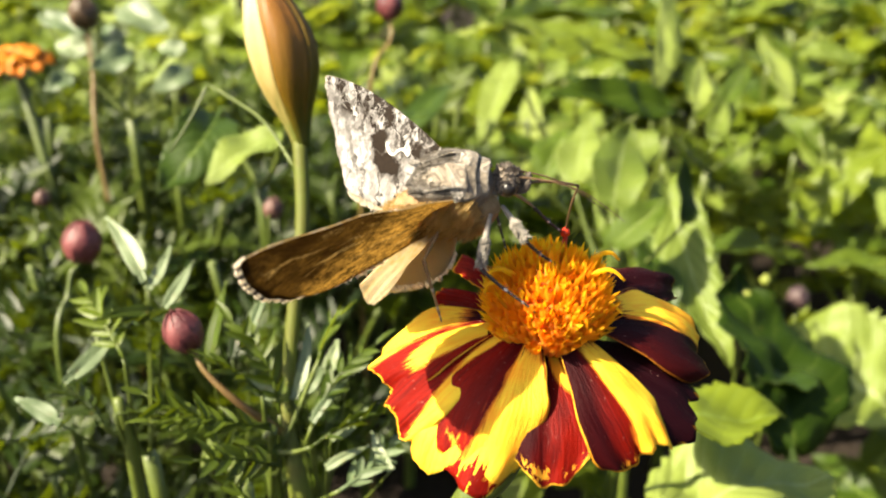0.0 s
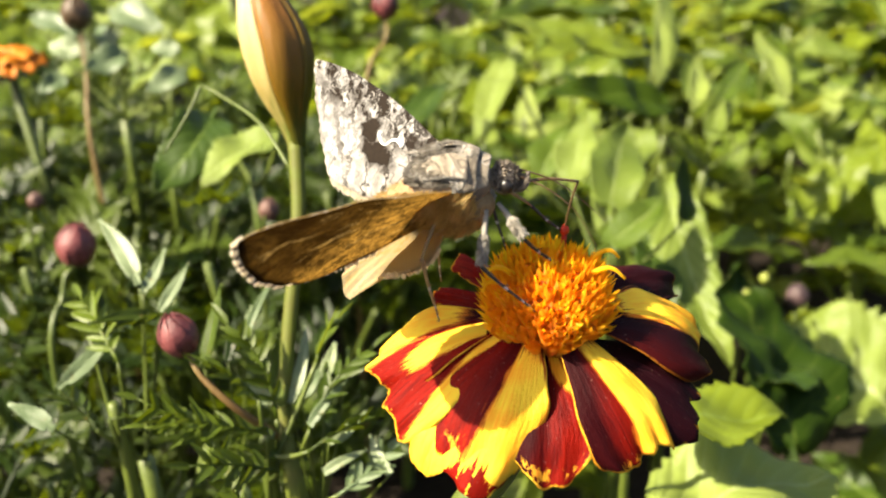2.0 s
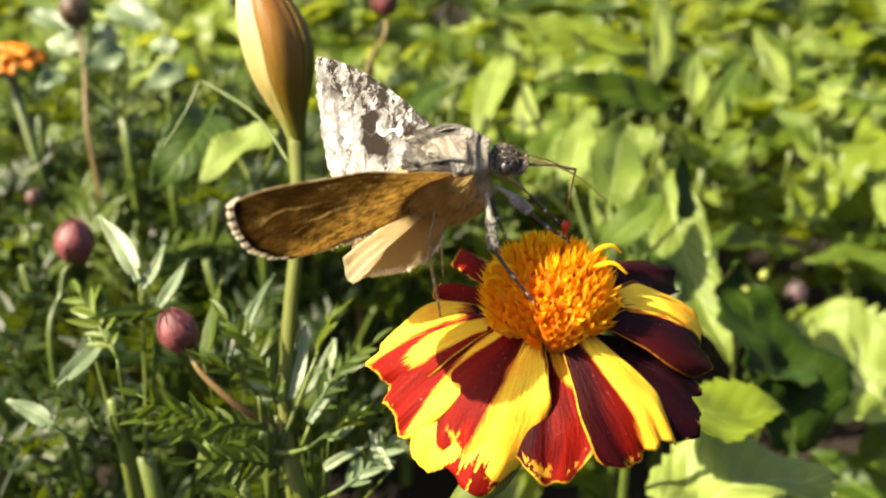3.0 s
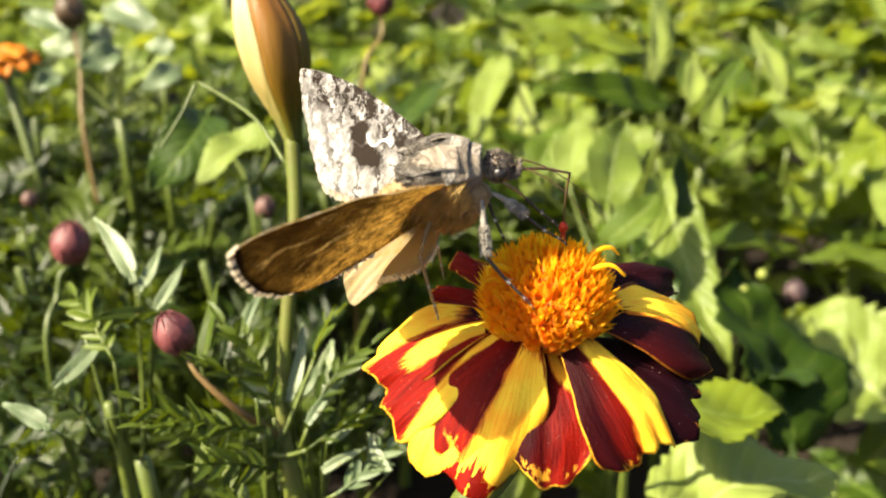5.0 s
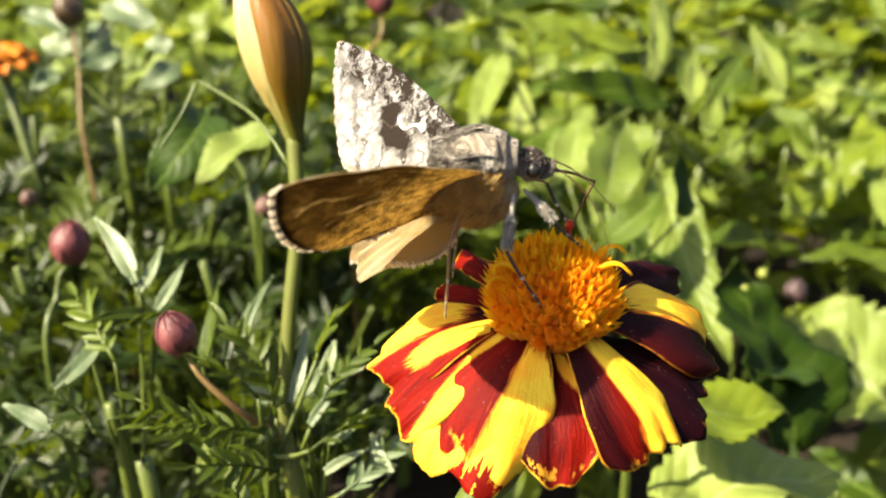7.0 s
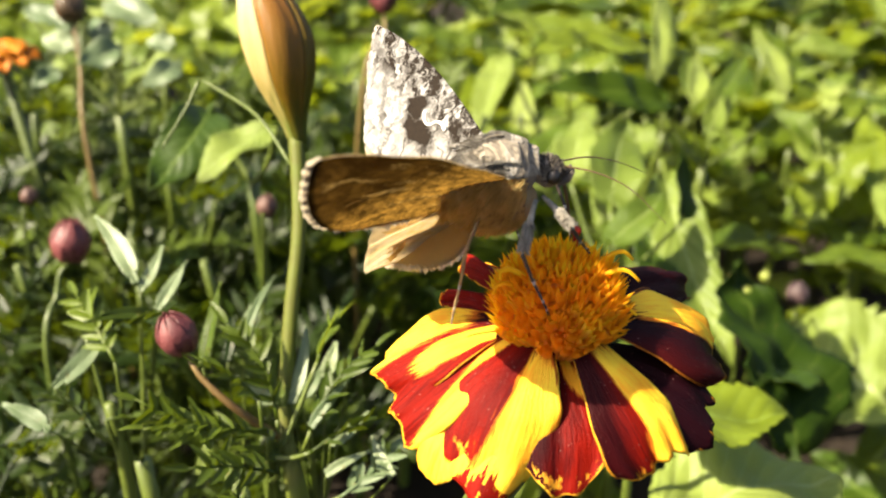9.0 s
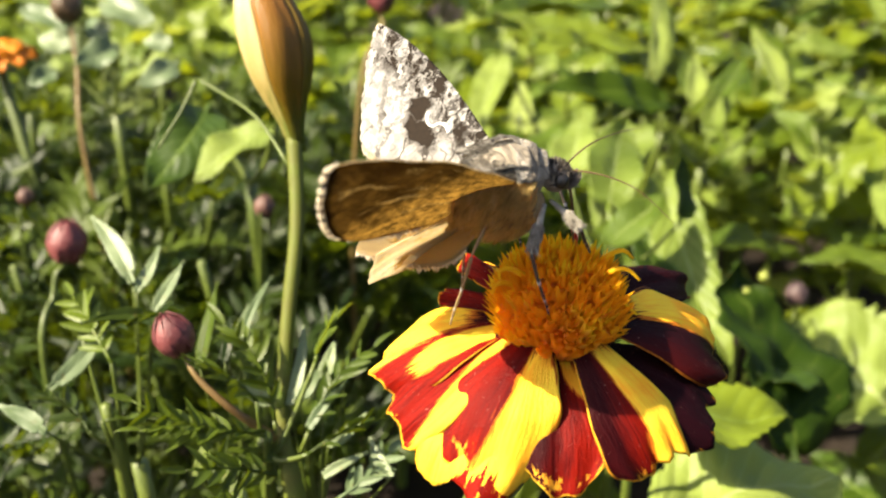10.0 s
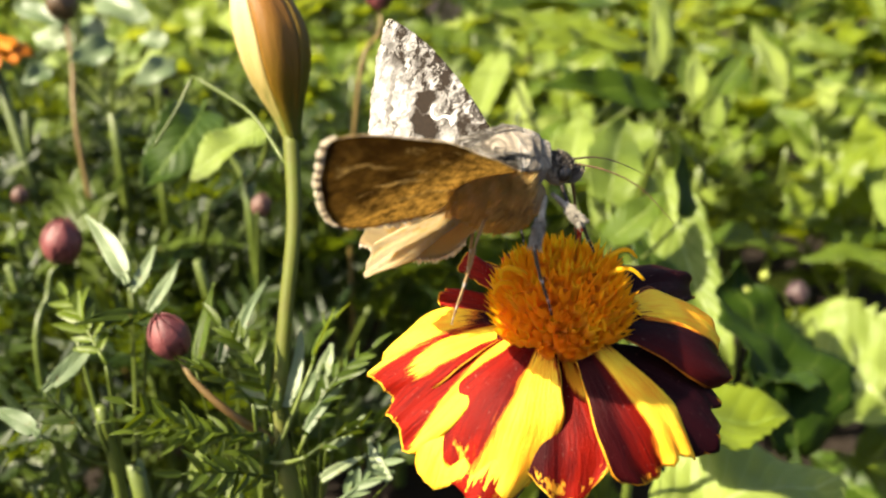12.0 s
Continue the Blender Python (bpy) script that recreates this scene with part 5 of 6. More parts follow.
def build_big_bud():
    root = thing("marigold_bud", "large green-gold marigold bud about to open on its stalk", "bud", at=(-28.8, 22.6, GROUND))
    o = Vector((-28.8, 22.6, GROUND))
    stalk = [Vector(p) - o for p in ((-27.7, 43.5, -1.5), (-27.2, 36.5, -10.7), (-28.2, 29.9, -20.2), (-28.8, 22.6, -30.8), (-27.0, 17.0, -38.7), (-24.0, 12.0, -70), (-26, 14, -120), (-28.8, 22.6, GROUND - 5))]
    run = bezier(stalk, 48)
    part("stalk", tube(run, [0.84 + 0.004 * k + 0.24 * math.exp(-k / 5) + 0.9 / (1 + math.exp(-(k - 27) / 1.5)) for k in range(49)], 10), STALK_MIXED, root)
    for path in ([(-28.2, 40.8, -4.7), (-33.1, 48.6, -1.5), (-39.3, 55.9, -0.6), (-42.8, 58.7, 0.2)], [(-42.8, 58.7, 0.2), (-44.6, 55.5, -3.2), (-47.3, 51.1, -6.9)]):
        part("side_shoot", tube(bezier([Vector(p) - o for p in path], 12), [0.27 - 0.008 * k for k in range(13)], 7), STALK, root)
    turn = Vector((-0.17, 0.36, 0.90)).to_track_quat("Z", "Y").to_matrix().to_4x4()
    at = Matrix.Translation((stalk[0] + Vector((0.5, -0.9, -2.2))) * MM) @ turn
    girth = bezier([(0.0, 0.25, 0), (0.10, 0.31, 0), (0.20, 0.47, 0), (0.38, 0.86, 0), (0.55, 1.0, 0), (0.70, 0.88, 0), (0.84, 0.60, 0), (0.93, 0.46, 0), (1.0, 0.36, 0)], 60)
    aside = turn.inverted() @ Vector((-1, 0, 0))

    def bend(z):
        return aside * 1.15 * max(0.0, (z / 25.0 - 0.5) / 0.34) ** 1.5

    def skin(u, v, grow=1.0):
        k = min(range(61), key=lambda i: abs(girth[i].x - v))
        lo, hi = girth[max(k - 1, 0)], girth[min(k + 1, 60)]
        f = min(max((v - lo.x) / max(hi.x - lo.x, 1e-6), 0.0), 1.0)
        rr = 4.15 * grow * (lo.y + (hi.y - lo.y) * f)
        rr *= 1 + 0.10 * abs(math.cos(u * 5 * math.pi + 0.5)) - 0.06 + 0.02 * noise.noise(Vector((u * 9, v * 6, 2)))
        a = 2 * math.pi * u + 0.25 * v
        return Vector((rr * math.cos(a), rr * math.sin(a), 25.0 * v)) + bend(25.0 * v)
    body = part("calyx", sheet(skin, 90, 36, 0.3), [BIG_BUD, BIG_BUD], root)
    body.matrix_basis = at
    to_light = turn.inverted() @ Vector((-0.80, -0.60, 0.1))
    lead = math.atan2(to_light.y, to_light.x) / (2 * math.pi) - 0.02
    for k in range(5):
        # sepals edge to edge on the cup: one cream to paint the sunlit side, two flushed with orange, two olive
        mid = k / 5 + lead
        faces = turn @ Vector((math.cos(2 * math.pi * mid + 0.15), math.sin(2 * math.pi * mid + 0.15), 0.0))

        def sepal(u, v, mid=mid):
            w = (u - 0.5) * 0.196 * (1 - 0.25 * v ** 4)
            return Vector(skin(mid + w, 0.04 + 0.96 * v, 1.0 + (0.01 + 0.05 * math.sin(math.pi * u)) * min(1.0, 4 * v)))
        m = SEPAL_SUNLIT if k == 0 else SEPAL_FLUSHED if faces.y < 0 and faces.x < 0.5 else BIG_BUD
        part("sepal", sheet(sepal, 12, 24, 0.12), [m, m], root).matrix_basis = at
    for k in range(9):
        a = 2 * math.pi * k / 9

        def tip(u, v, a=a):
            w = (u - 0.5) * 1.6 * (1 - 0.6 * v)
            rr = 1.3 - 0.6 * v
            return Vector((rr * math.cos(a) - w * math.sin(a), rr * math.sin(a) + w * math.cos(a), 22.6 + 4.6 * v + 0.6 * math.sin(a * 3))) + bend(22.6 + 2.0 * v)
        part("petal_tip", sheet(tip, 4, 6, 0.15), [BLOOM_ORANGE, BLOOM_ORANGE], root).matrix_basis = at
    return root


def small_bud(label, path, size, lean, colour=None, stalk=None):
    """A round bud wrapped in sepals at the head of a thin stalk; path from bud to root in mm."""
    o = Vector(path[-1])
    root = thing("flower_bud", label, "bud", "small closed buds", at=o)
    run = bezier([Vector(p) - o for p in path], 24)
    part("stalk", tube(run, [0.38 * size / 6 + 0.012 * k for k in range(25)], 8), stalk or STALK_BROWN, root)
    at = Matrix.Translation(run[0] * MM) @ Vector(lean).to_track_quat("Z", "Y").to_matrix().to_4x4()
    core = part("calyx", sheet(bud_shape(size * 1.05, size * 0.9, 6, 0.35), 36, 16, 0.2), [colour or BUD_PINK, colour or BUD_PINK], root)
    core.matrix_basis = at
    for k in range(8):
        a = 2 * math.pi * k / 8

        def sepal(u, v, a=a):
            w = (u - 0.5) * 0.95 * math.sin(math.pi * (0.12 + 0.83 * v)) ** 0.6
            rr = size * 0.5 * (0.16 + 0.86 * math.sin(math.pi * (0.10 + 0.88 * v)) ** 0.8)
            return (rr * math.cos(a + w), rr * math.sin(a + w), size * 1.12 * v + 0.05 * size * (k % 2))
        part("sepal", sheet(sepal, 6, 10, 0.15), [colour or BUD_PINK, colour or BUD_PINK], root).matrix_basis = at
    return root


def build_far_bloom():
    o = Vector((-112, 156, GROUND))
    root = thing("orange_marigold", "orange marigold bloom deep among the leaves", "flower", at=o)
    top = Vector((-3, 0, -28 - GROUND))
    part("stalk", tube([Vector((0, 0, -4)), Vector((2, 1, 80)), top], [1.6, 1.4, 1.2], 8), STALK, root)
    r = random.Random(5)
    for ring, (n, reach, rise) in enumerate(((11, 8.5, 5), (9, 6.5, 28), (7, 4.5, 50))):
        for k in range(n):
            a = 2 * math.pi * (k + 0.4 * ring) / n

            def shape(u, v, a=a, s=r.random()):
                w = (u - 0.5) * 4.6 * math.sin(math.pi * (0.12 + 0.72 * v)) ** 0.7
                q = radians(rise)
                rr = 1.0 + reach * v * math.cos(q)
                return top + Vector((rr * math.cos(a) - w * math.sin(a), rr * math.sin(a) + w * math.cos(a), reach * v * math.sin(q) - 3 * v * v + 0.5 * math.sin(w * 2 + s * 6)))
            part("petal", sheet(shape, 6, 8, 0.15), [BLOOM_ORANGE, BLOOM_ORANGE], root)


def build_garden():
    r = random.Random(21)
    # feathery marigold plants
    firsts = [plant("marigold_plant", "bushy marigold plant with dark feathery leaves", "plant", "marigold plants", FEATHERS, t, 24, s, 24)
              for s, t in ((1, 128), (2, 142), (3, 120), (4, 134))]
    spots = []
    for j in range(9):
        for i in range(10):
            x, y = -299 + i * 32 + r.uniform(-12, 12), 40 + j * 32 + r.uniform(-12, 12)
            if x < -12 - 0.05 * y and y < 225 and (y > 66 or x > -34) and abs(x) < 0.62 * (y + 75) + 50:
                spots.append((x, y))
    for k, (x, y) in enumerate(spots):
        m = pose(x * MM, y * MM, GROUND * MM, 0, 0, r.uniform(0, 360))
        if k < 4:
            firsts[k].matrix_basis = m
        else:
            copy_thing(firsts[k % 4], m)
    # broad-leaved plants
    firsts = [plant("broadleaf_plant", "leafy plant with broad toothed light green leaves", "plant", "broad-leaved plants", BROADS, t, 20, s, 28)
              for s, t in ((11, 104), (12, 118), (13, 96), (14, 110))]
    spots = []
    for j in range(13):
        for i in range(15):
            x, y = -340 + i * 46 + r.uniform(-16, 16), 62 + j * 42 + r.uniform(-14, 14)
            if (x > 2 - 0.02 * y or y > 205) and not (30 < x < 122 and 40 < y < 235) and abs(x) < 0.62 * (y + 75) + 55:
                spots.append((x, y))
    for k, (x, y) in enumerate(spots):
        m = pose(x * MM, y * MM, GROUND * MM, 0, 0, r.uniform(0, 360))
        if k < 4:
            firsts[k].matrix_basis = m
        else:
            copy_thing(firsts[k % 4], m)


def sprig(label, foot, leaves, name="broadleaf_sprig", group="broad-leaved plants"):
    """A plant given leaf by leaf: foot of its stem, then base, tip, width, roll, material and sag of each leaf."""
    o = Vector((foot[0], foot[1], GROUND))
    root = thing(name, label, "plant", group, at=o)
    bases = [Vector(b) - o for b, *_ in leaves]
    crown = sum(bases, Vector()) / len(bases)
    fork = Vector((crown.x, crown.y, min(b.z for b in bases) - 14))
    part("stem", tube(bezier([(0, 0, -5), (fork.x * 0.3, fork.y * 0.3, fork.z * 0.5), fork], 12), [1.9 - 0.06 * k for k in range(13)], 8), STALK, root)
    for k, (base, tip, width, roll, m, sag) in enumerate(leaves):
        a, b = Vector(base) - o, Vector(tip) - o
        part("leaf_stalk", tube(bezier([fork, fork.lerp(a, 0.5) + Vector((0, 0, -2)), a], 10), [min(1.0, 0.14 + width * 0.045) * (1 - 0.04 * i) for i in range(11)], 7), STALK, root)
        leaf = part("leaf", broad_leaf((b - a).length, width * 0.8, 0.3, sag, 40 + k + int(abs(base[0])), 11, 0.25), [m, m], root)
        leaf.matrix_basis = Matrix.Translation(a * MM) @ (b - a + Vector((0, 0, sag * (b - a).length))).to_track_quat("X", "Z").to_matrix().to_4x4() @ pose(0, 0, 0, roll, 0, 0)
    return root


build_ground()
flower = build_flower()
moth = build_moth()
build_big_bud()
small_bud("closed pink-brown bud on a reddish side stalk", [(-39.3, 22.5, -19.9), (-37.6, 20.6, -22), (-33.8, 19.2, -25.5), (-29.4, 20.4, -31.0)], 4.7, (-0.35, 0.1, 0.9))
small_bud("closed pink-brown bud among feathery leaves", [(-70.2, 67.6, -34.6), (-72.0, 64.4, -38), (-73, 56, -60), (-70, 60, GROUND)], 6.4, (0.1, 0.2, 0.95), None, STALK)
small_bud("closed brown-purple bud on a tall brown stalk", [(-94.4, 153, -20.5), (-92.5, 146, -30), (-90.0, 134.3, -43), (-86, 125, -90), (-88, 130, GROUND)], 7.0, (-0.1, 0.1, 0.95), BUD_BROWN)
small_bud("closed reddish bud on a thin brown stalk", [(-21.7, 152, -18), (-21.6, 149, -22), (-26.2, 140.9, -31), (-30, 136, -80), (-30, 140, GROUND)], 6.4, (0.0, 0.1, 0.95))
small_bud("small closed pink bud", [(-38.4, 73.4, -29.4), (-39.0, 72, -32), (-42, 74, -80), (-40, 76, GROUND)], 3.5, (0.1, 0.1, 0.95), BUD_DULL, STALK)
small_bud("small closed pink bud low in the leaves", [(-93.8, 108, -45), (-94.4, 104, -50), (-96, 104, -100), (-95, 106, GROUND)], 3.4, (0.1, 0.1, 0.95), BUD_DULL, STALK)
small_bud("small closed mauve bud between broad leaves", [(71.5, 109.6, -72), (70, 107, -78), (68, 108, -120), (70, 110, GROUND)], 5.0, (-0.1, 0.2, 0.95), BUD_MAUVE, STALK)
small_bud("tiny yellow-green bud on a thin green stalk", [(55.4, 99.3, -63.3), (56.9, 101.3, -67.3), (57.4, 103.3, -103.3), (56.4, 103.3, GROUND)], 2.6, (-0.1, 0.1, 0.95), BUD_TINY, STALK)
small_bud("tiny yellow-green bud on a thin green stalk", [(61.3, 106.0, -63.4), (62.8, 108.0, -67.4), (63.3, 110.0, -103.4), (62.3, 110.0, GROUND)], 2.3, (0.1, 0.1, 0.95), BUD_TINY, STALK)
build_far_bloom()
sprig("broad-leaved sprig with large toothed leaves beside the marigold", (16.0, 32.0), (
    ((17.6, 35.8, -44.0), (41.9, 43.1, -47.4), 19, -8, LEAF, 0.28),
    ((19.3, 31.8, -57.2), (51.7, 41.4, -59.6), 27, -5, LEAF_PALE, 0.25),
))
sprig("broad-leaved sprig with a long drooping leaf", (39.0, 131.0), (
    ((42.5, 131.6, -46.0), (49.8, 86.7, -71.9), 17, 10, LEAF_PALE, 0.1),
    ((35.1, 117.6, -56.4), (40.3, 95.5, -64.5), 12, -15, LEAF, 0.2),
))
sprig("leafy plant with a very large pale leaf", (119.0, 138.0), (
    ((113.8, 111.4, -109.1), (83.6, 151.0, -105.9), 49, -12, LEAF_PALE, 0.15),
    ((124.2, 151.7, -91.3), (94.6, 160.9, -91.3), 20, 0, LEAF, 0.2),
))
sprig("broad-leaved sprig with leaves paled in colour for sunlight", (36.0, 148.0), (
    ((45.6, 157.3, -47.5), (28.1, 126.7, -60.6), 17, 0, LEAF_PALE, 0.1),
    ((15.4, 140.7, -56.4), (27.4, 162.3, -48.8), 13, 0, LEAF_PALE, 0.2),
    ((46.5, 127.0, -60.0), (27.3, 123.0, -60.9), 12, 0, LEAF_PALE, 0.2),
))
sprig("broad-leaved plant with long horizontal leaves", (26.0, 201.0), (
    ((59.7, 217.0, -54.2), (6.2, 244.1, -43.1), 18, 0, LEAF, 0.1),
    ((54.0, 202.2, -59.8), (24.9, 216.1, -55.8), 16, 10, LEAF, 0.2),
    ((11.7, 210.0, -46.4), (1.4, 176.3, -60.6), 13, 0, LEAF_PALE, 0.2),
    ((-21.1, 150.2, -49.9), (-6.7, 179.0, -44.0), 12, 0, LEAF, 0.2),
))
sprig("broad-leaved plant with upright pale shoots", (67.0, 185.0), (
    ((52.5, 186.5, -51.0), (63.2, 228.1, -27.0), 11, 40, LEAF_PALE, 0.1),
    ((60.4, 175.1, -50.8), (63.0, 194.6, -42.9), 7, 30, LEAF_PALE, 0.1),
    ((63.0, 163.2, -57.3), (80.2, 193.8, -44.3), 9, 20, LEAF_PALE, 0.1),
    ((93.4, 192.8, -56.1), (91.8, 223.2, -43.4), 10, 10, LEAF_PALE, 0.2),
))
sprig("broad-leaved sprig with one leaf coloured dark for shade and one green", (72.0, 100.0), (
    ((59.3, 64.2, -79.5), (53.3, 102.9, -57.2), 36, 28, LEAF_SHADED, 0.05),
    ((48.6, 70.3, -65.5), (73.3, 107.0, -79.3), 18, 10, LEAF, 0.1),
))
sprig("broad-leaved plant with long mid-green leaves", (48.0, 205.0), (
    ((55.3, 228.0, -41.5), (4.9, 192.0, -29.1), 22, 5, LEAF, 0.1),
    ((55.8, 202.8, -44.9), (16.7, 174.3, -35.2), 17, -15, LEAF, 0.12),
    ((54.6, 166.6, -47.3), (18.9, 152.0, -37.6), 17, -35, LEAF_SHADED, 0.1),
    ((49.9, 174.5, -43.9), (56.8, 211.6, -29.8), 7, 30, LEAF_PALE, 0.05),
    ((55.5, 157.2, -43.5), (61.3, 178.5, -36.7), 7, 25, LEAF_PALE, 0.05),
    ((62.8, 162.6, -44.1), (76.5, 184.7, -39.6), 7, 20, LEAF_PALE, 0.05),
))
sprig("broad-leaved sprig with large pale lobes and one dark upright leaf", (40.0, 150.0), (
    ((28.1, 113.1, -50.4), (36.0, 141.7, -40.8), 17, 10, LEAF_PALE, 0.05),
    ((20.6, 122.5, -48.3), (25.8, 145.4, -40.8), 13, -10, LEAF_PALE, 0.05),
    ((40.4, 103.8, -48.1), (43.7, 120.5, -39.2), 9, 50, LEAF_SHADED, 0.05),
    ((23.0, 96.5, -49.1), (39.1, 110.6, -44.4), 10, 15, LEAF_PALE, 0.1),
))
# pale and plain green stand for the lit and unlit half of a leaf
sprig("broad-leaved sprig with one leaf paled for sunlight and one left darker", (-45.0, 104.0), (
    ((-38.4, 92.6, -21.6), (-51.0, 81.2, -25.4), 12, 0, LEAF_PALE, 0.15),
    ((-52.2, 104.4, -21.2), (-58.7, 83.0, -30.2), 15, -25, LEAF, 0.2),
))
sprig("broad-leaved plant with rounded pale leaves", (-105.0, 229.0), (
    ((-95.1, 227.2, -46.5), (-118.7, 231.3, -39.4), 15, 0, LEAF_PALE, 0.1),
    ((-85.4, 211.0, -48.5), (-101.4, 199.6, -54.3), 13, 0, LEAF_PALE, 0.2),
    ((-113.4, 218.7, -51.1), (-128.9, 204.8, -55.3), 13, 0, LEAF_PALE, 0.2),
    ((-126.0, 234.8, -43.3), (-148.5, 243.0, -39.0), 13, 0, LEAF_PALE, 0.2),
))
sprig("marigold shoot with slender leaflets coloured with a sheen below the moth", (-27.7, 14.0), (
    ((-27.9, 23.4, -28.5), (-26.6, 31.6, -22.4), 1.3, 7, LEAF_SHEEN, 0.08),
    ((-26.6, 23.8, -27.9), (-24.4, 27.3, -25.9), 1.4, 21, LEAF_SHEEN, 0.08),
    ((-23.9, 25.8, -26.5), (-22.7, 30.5, -24.3), 1.6, 13, LEAF_SHEEN, 0.08),
    ((-25.2, 19.7, -29.0), (-20.6, 24.1, -25.4), 0.8, 26, LEAF_SHEEN, 0.08),
    ((-22.9, 18.6, -30.7), (-18.2, 22.0, -28.8), 1.1, 31, LEAF_SHEEN, 0.08),
    ((-23.2, 15.3, -32.4), (-18.0, 17.3, -30.9), 0.7, 36, LEAF_SHEEN, 0.08),
    ((-21.2, 26.9, -26.5), (-18.1, 29.9, -25.2), 1.4, 30, LEAF_SHEEN, 0.08),
    ((-15.4, 15.9, -33.3), (-18.2, 20.6, -31.2), 1.1, -20, LEAF_SHEEN, 0.08),
    ((-29.6, 23.5, -28.5), (-34.9, 25.1, -25.9), 1.6, -35, LEAF_SHEEN, 0.08),
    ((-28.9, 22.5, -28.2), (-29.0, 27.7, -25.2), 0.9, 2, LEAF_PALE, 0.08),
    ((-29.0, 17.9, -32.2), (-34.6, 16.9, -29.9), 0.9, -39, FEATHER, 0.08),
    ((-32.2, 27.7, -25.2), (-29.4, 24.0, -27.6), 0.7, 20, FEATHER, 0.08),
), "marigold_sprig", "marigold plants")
sprig("marigold shoot with upright leaflets, some yellow-green and some coloured with a sheen", (-34.6, 28.0), (
    ((-34.5, 31.7, -24.5), (-31.3, 39.9, -20.3), 0.7, 18, LEAF_SHEEN, 0.08),
    ((-34.9, 31.7, -24.5), (-34.3, 36.4, -22.4), 0.7, 10, LEAF_SHEEN, 0.08),
    ((-39.5, 28.3, -26.4), (-38.4, 38.8, -20.4), 1.2, 9, LEAF_PALE, 0.08),
    ((-38.2, 16.2, -33.2), (-37.2, 21.2, -30.5), 0.8, 12, LEAF_PALE, 0.08),
    ((-36.6, 29.4, -26.4), (-36.4, 34.8, -23.1), 0.8, 6, FEATHER, 0.08),
), "marigold_sprig", "marigold plants")
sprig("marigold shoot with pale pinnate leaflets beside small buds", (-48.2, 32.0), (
    ((-49.5, 38.7, -20.7), (-57.2, 47.7, -15.5), 2.8, -23, LEAF_SHEEN, 0.08),
    ((-49.1, 38.2, -21.6), (-47.0, 44.7, -18.4), 1.4, 18, LEAF_SHEEN, 0.08),
    ((-46.3, 35.2, -22.6), (-43.2, 41.9, -19.1), 1.4, 21, LEAF_SHEEN, 0.08),
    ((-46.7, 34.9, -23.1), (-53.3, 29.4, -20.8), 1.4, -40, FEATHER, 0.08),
    ((-58.1, 27.1, -28.8), (-52.3, 35.9, -25.6), 2.2, 28, LEAF_SHEEN, 0.08),
    ((-57.7, 22.9, -32.1), (-64.4, 25.3, -30.1), 2.2, -36, LEAF_SHEEN, 0.08),
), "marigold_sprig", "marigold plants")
sprig("broad-leaved shoot with rounded leaves painted with a sunlit gleam", (-86.8, 143.4), (
    ((-90.3, 163.3, -18.4), (-76.1, 156.4, -22.1), 10.5, 37, LEAF_SHEEN, 0.08),
    ((-84.0, 152.1, -25.5), (-91.8, 143.8, -28.1), 8.8, -35, LEAF_SHEEN, 0.08),
    ((-86.9, 154.5, -25.5), (-93.3, 161.2, -22.0), 5.8, -27, LEAF_SHEEN, 0.08),
    ((-68.7, 146.0, -27.7), (-75.9, 137.5, -30.6), 7.6, -33, LEAF_SHEEN, 0.08),
    ((-109.6, 162.5, -20.2), (-97.4, 155.8, -23.4), 6.5, 36, LEAF_SHEEN, 0.08),
    ((-96.9, 145.4, -29.3), (-101.4, 139.7, -31.3), 6.2, -34, LEAF_SHEEN, 0.08),
    ((-70.6, 151.0, -25.2), (-78.2, 152.4, -24.9), 5.7, -40, LEAF_SHEEN, 0.08),
    ((-95.0, 152.0, -26.0), (-103.9, 155.0, -24.9), 7.1, -39, LEAF_SHEEN, 0.08),
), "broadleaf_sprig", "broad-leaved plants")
build_near_shoots()
build_garden()

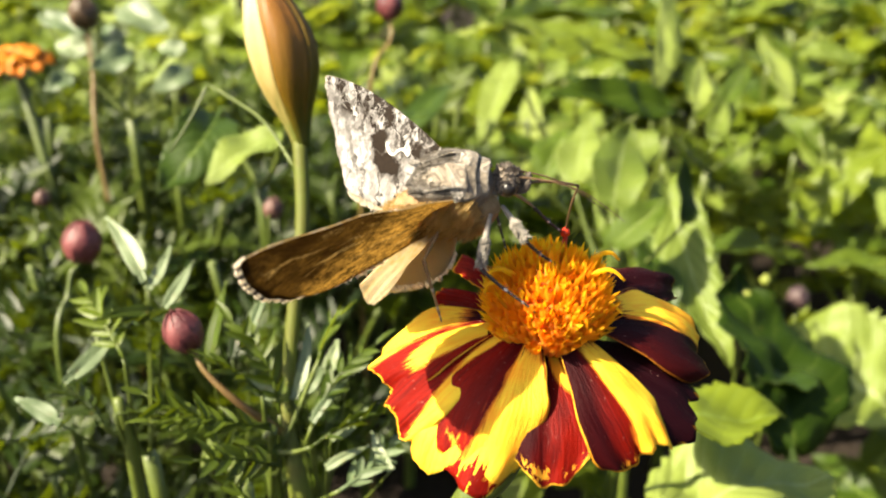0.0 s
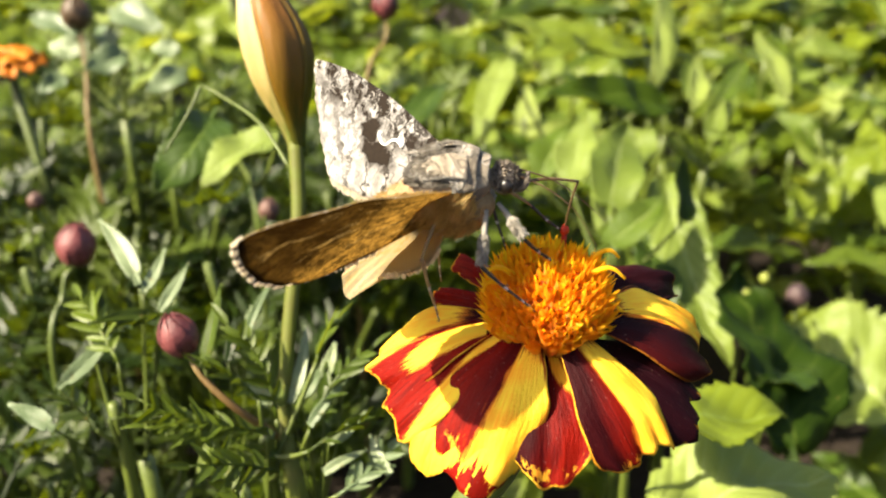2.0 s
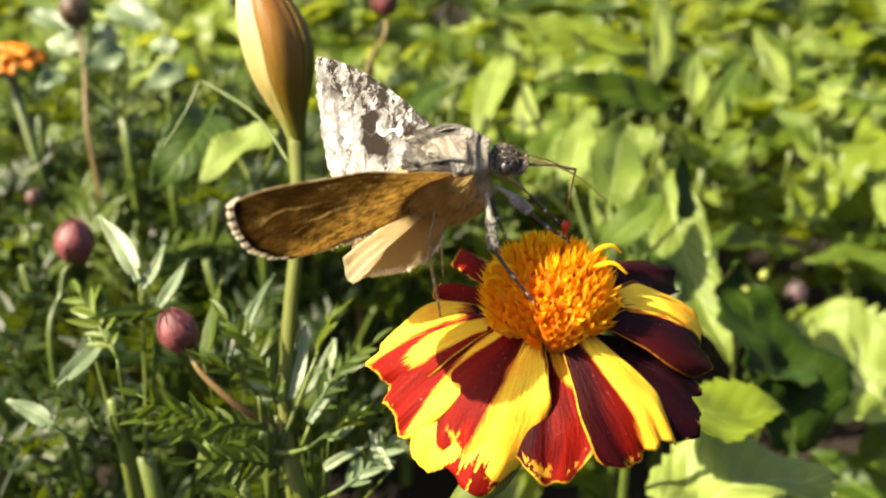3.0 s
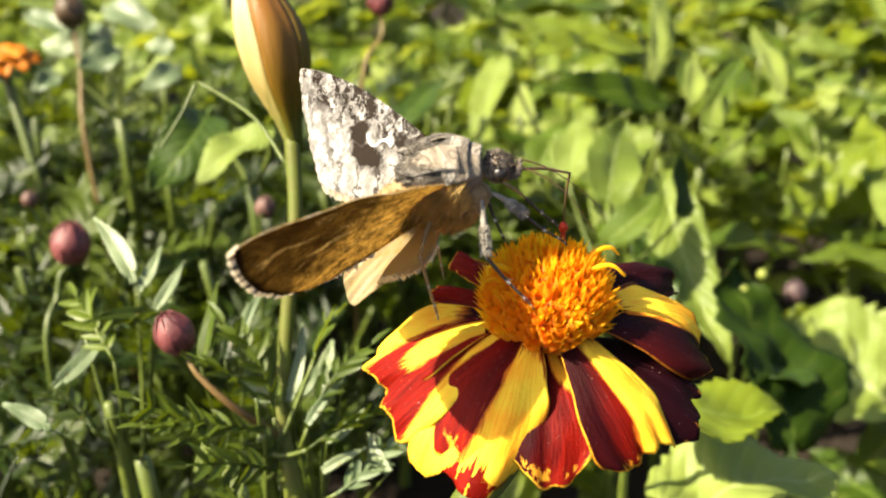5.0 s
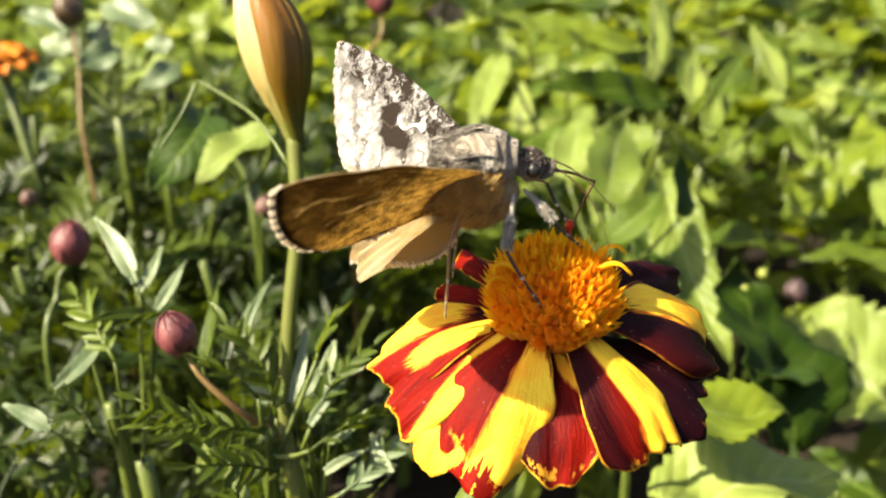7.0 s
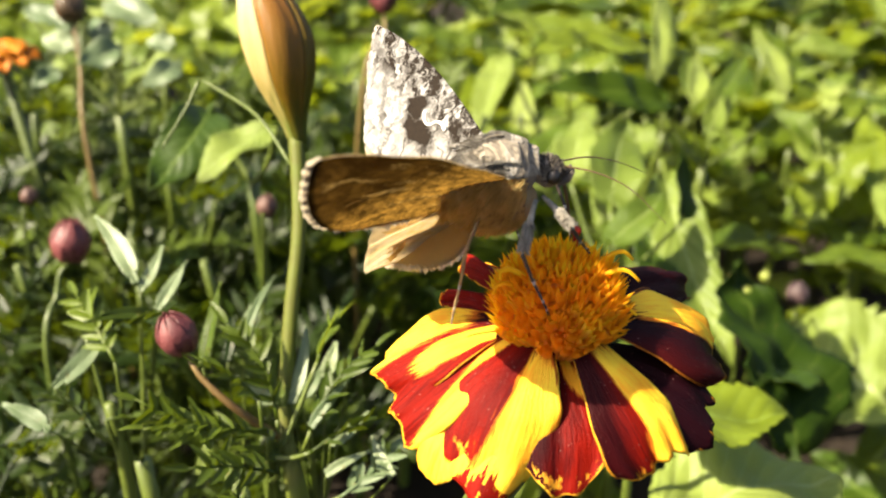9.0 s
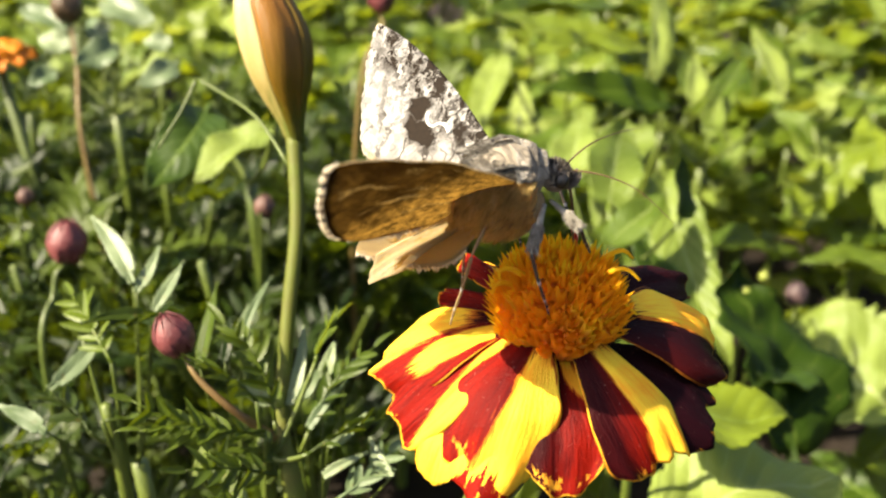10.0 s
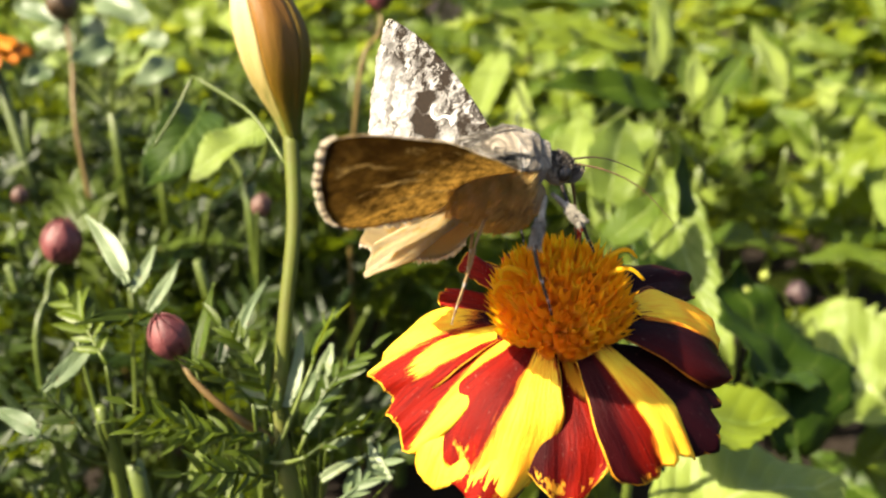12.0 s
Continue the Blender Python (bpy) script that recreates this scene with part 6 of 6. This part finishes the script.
# the moth's way over the flower: seconds, place in mm, turn, near forewing, far forewing (sweep, lift, twist), turn of the hindwings behind them
MOTH = [
    (0, (-8.22, -0.67, 12.97), (11.4, -11.2, -8.5), (44, 20, 60), (46, 10, 54), 83),
    (0.5, (-8.30, -0.31, 13.45), (6.8, -10.0, -8.8), (43, 19, 58), (46, 11, 53), 83),
    (1, (-7.98, -0.60, 13.31), (8.7, -10.8, -8.5), (42, 20, 58), (47, 13, 50), 80),
    (1.5, (-8.27, -0.50, 13.45), (6.6, -11.3, -7.4), (43, 20, 58), (47, 14, 50), 80),
    (2, (-8.39, -0.38, 13.49), (6.2, -5.3, -6.2), (44, 16, 59), (47, 13, 55), 78),
    (2.5, (-8.82, -0.13, 13.56), (3.4, -4.9, -2.2), (47, 16, 57), (45, 10, 56), 84),
    (3, (-8.63, 0.03, 14.06), (2.2, -5.6, -2.7), (48, 17, 57), (43, 12, 56), 83),
    (5, (-8.95, -0.40, 13.53), (3.7, -10.2, -3.9), (43, 15, 58), (46, 14, 54), 79),
    (5.5, (-8.75, -0.19, 13.81), (3.1, -12.7, -1.7), (46, 17, 57), (43, 14, 55), 80),
    (6, (-7.80, -0.22, 13.65), (-0.5, -6.0, 2.9), (49, 16, 57), (39, 17, 58), 77),
    (6.5, (-7.31, -0.16, 13.81), (-1.6, -4.0, 2.0), (48, 14, 55), (40, 17, 56), 78),
    (7, (-6.82, 0.00, 14.08), (-4.3, -2.6, -0.4), (46, 14, 52), (42, 20, 56), 79),
    (9, (-5.72, -0.12, 13.69), (-5.2, -1.1, 5.8), (50, 20, 45), (29, 25, 57), 83),
    (9.5, (-4.98, -0.22, 13.58), (-5.4, 0.8, 9.4), (51, 19, 46), (29, 26, 53), 78),
    (10, (-5.02, -0.35, 13.34), (-6.1, 0.1, 9.5), (52, 19, 47), (27, 27, 53), 79),
    (10.5, (-4.96, -0.25, 13.43), (-4.7, 3.2, 6.8), (52, 18, 43), (28, 27, 55), 87),
    (11, (-5.19, 0.04, 13.74), (-5.8, 3.6, 5.0), (52, 17, 44), (28, 25, 57), 87),
    (11.5, (-4.86, -0.13, 13.51), (-7.2, 3.8, 5.8), (50, 15, 46), (28, 29, 59), 82),
    (12, (-5.04, 0.08, 13.94), (-9.6, 2.5, 7.9), (51, 17, 48), (26, 27, 58), 78),
]
# the flower's sway on its stalk: seconds and mm
SWAY = [
    (0, -0.00, 0.00, 0.00), (0.5, -0.24, 0.20, 0.17), (1, 0.01, 0.26, 0.12), (1.5, -0.15, 0.23, 0.04), (2, -0.09, 0.25, 0.16), (2.5, -0.14, 0.11, 0.07), (3, -0.13, 0.18, 0.10), (5, -0.23, 0.08, 0.04), (5.5, -0.10, 0.31, 0.06), (6, -0.17, 0.18, 0.09), (6.5, -0.11, 0.16, 0.28), (7, -0.21, 0.17, 0.23), (9, -0.11, -0.14, 0.18), (9.5, -0.07, -0.03, 0.34), (10, -0.11, -0.14, 0.28), (10.5, -0.12, -0.02, 0.33), (11, -0.17, -0.04, 0.40), (11.5, -0.11, -0.01, 0.24), (12, -0.09, -0.09, 0.42),
]


# ---- what moves ----
def between(rows, t):
    """The value of (seconds, vector) rows at t, in straight steps."""
    for (t0, a), (t1, b) in zip(rows, rows[1:]):
        if t <= t1:
            f = min(max((t - t0) / (t1 - t0), 0.0), 1.0)
            return Vector(a).lerp(Vector(b), f)
    return Vector(rows[-1][1])


# where the feelers point in the moth's space: seconds, (turn to its left, rise) for the near and the far one
FEELERS = [(0, (-4, -22), (8, -36)), (0.5, (0, -40), (6, -42)), (1, (0, -40), (8, -42)), (1.5, (-2, -42), (10, -42)), (2, (0, -38), (10, -34)),
           (2.5, (0, -30), (8, -34)), (3, (-2, -24), (8, -30)), (5, (-2, -40), (8, -36)), (5.5, (-4, -36), (8, -36)), (6, (-4, -34), (4, -36)),
           (6.5, (-2, -40), (8, -36)), (7, (0, -44), (10, -36)), (9, (-14, -18), (20, -10)), (9.5, (-16, -18), (30, 20)), (10, (-16, -16), (30, 14)),
           (10.5, (-14, -14), (30, 16)), (11, (-14, -18), (22, -4)), (11.5, (-14, -16), (26, 0)), (12, (-12, -18), (20, -10))]


def motions():
    walk(flower, [(t, pose(x * MM, y * MM, z * MM)) for t, x, y, z in SWAY])
    sway = [(t, (x, y, z)) for t, x, y, z in SWAY]
    tables = {key: [] for key in moth}
    for t, place, turn, near, far, hind in MOTH:
        m = pose(*place, *turn)
        tables["root"].append((t, pose(place[0] * MM, place[1] * MM, place[2] * MM, *turn)))
        tables["near_fore"].append((t, wing_pose(-1, HINGE, *near)))
        tables["far_fore"].append((t, wing_pose(1, HINGE, *far)))
        tables["near_hind"].append((t, hind_pose(-1, wing_pose(-1, HINGE, *near), hind)))
        tables["far_hind"].append((t, hind_pose(1, wing_pose(1, HINGE, *far), hind - 6)))
        back = m.inverted()
        for name, coxa, one, two, pole, _, holds in LEGS:
            foot = back @ (between(holds, t) + between(sway, t))
            a = Vector(coxa)
            k = knee(a, foot, one, two, pole)
            tables[name + "_upper"].append((t, limb_pose(a, k)))
            tables[name + "_tarsus"].append((t, limb_pose(k, foot)))
        mouth, goal = Vector((5.5, 0.6, -0.55)), back @ (Vector((1.7, 3.0, 7.2 - 6.5 * min(max((t - 6.5) / 2.5, 0.0), 1.0))) + between(sway, t))
        k = knee(mouth, goal, *PROBOSCIS, (1, 0.1, 0.6))
        tables["tongue_upper"].append((t, limb_pose(mouth, k)))
        tables["tongue_lower"].append((t, limb_pose(k, goal)))
    for t, near, far in FEELERS:
        for key, (yaw, rise), y in (("near_antenna", near, 0.05), ("far_antenna", far, 0.95)):
            tables[key].append((t, pose(5.2 * MM, y * MM, 0.55 * MM, 0, -rise, yaw)))
    for key, rows in tables.items():
        walk(moth[key], rows)


motions()
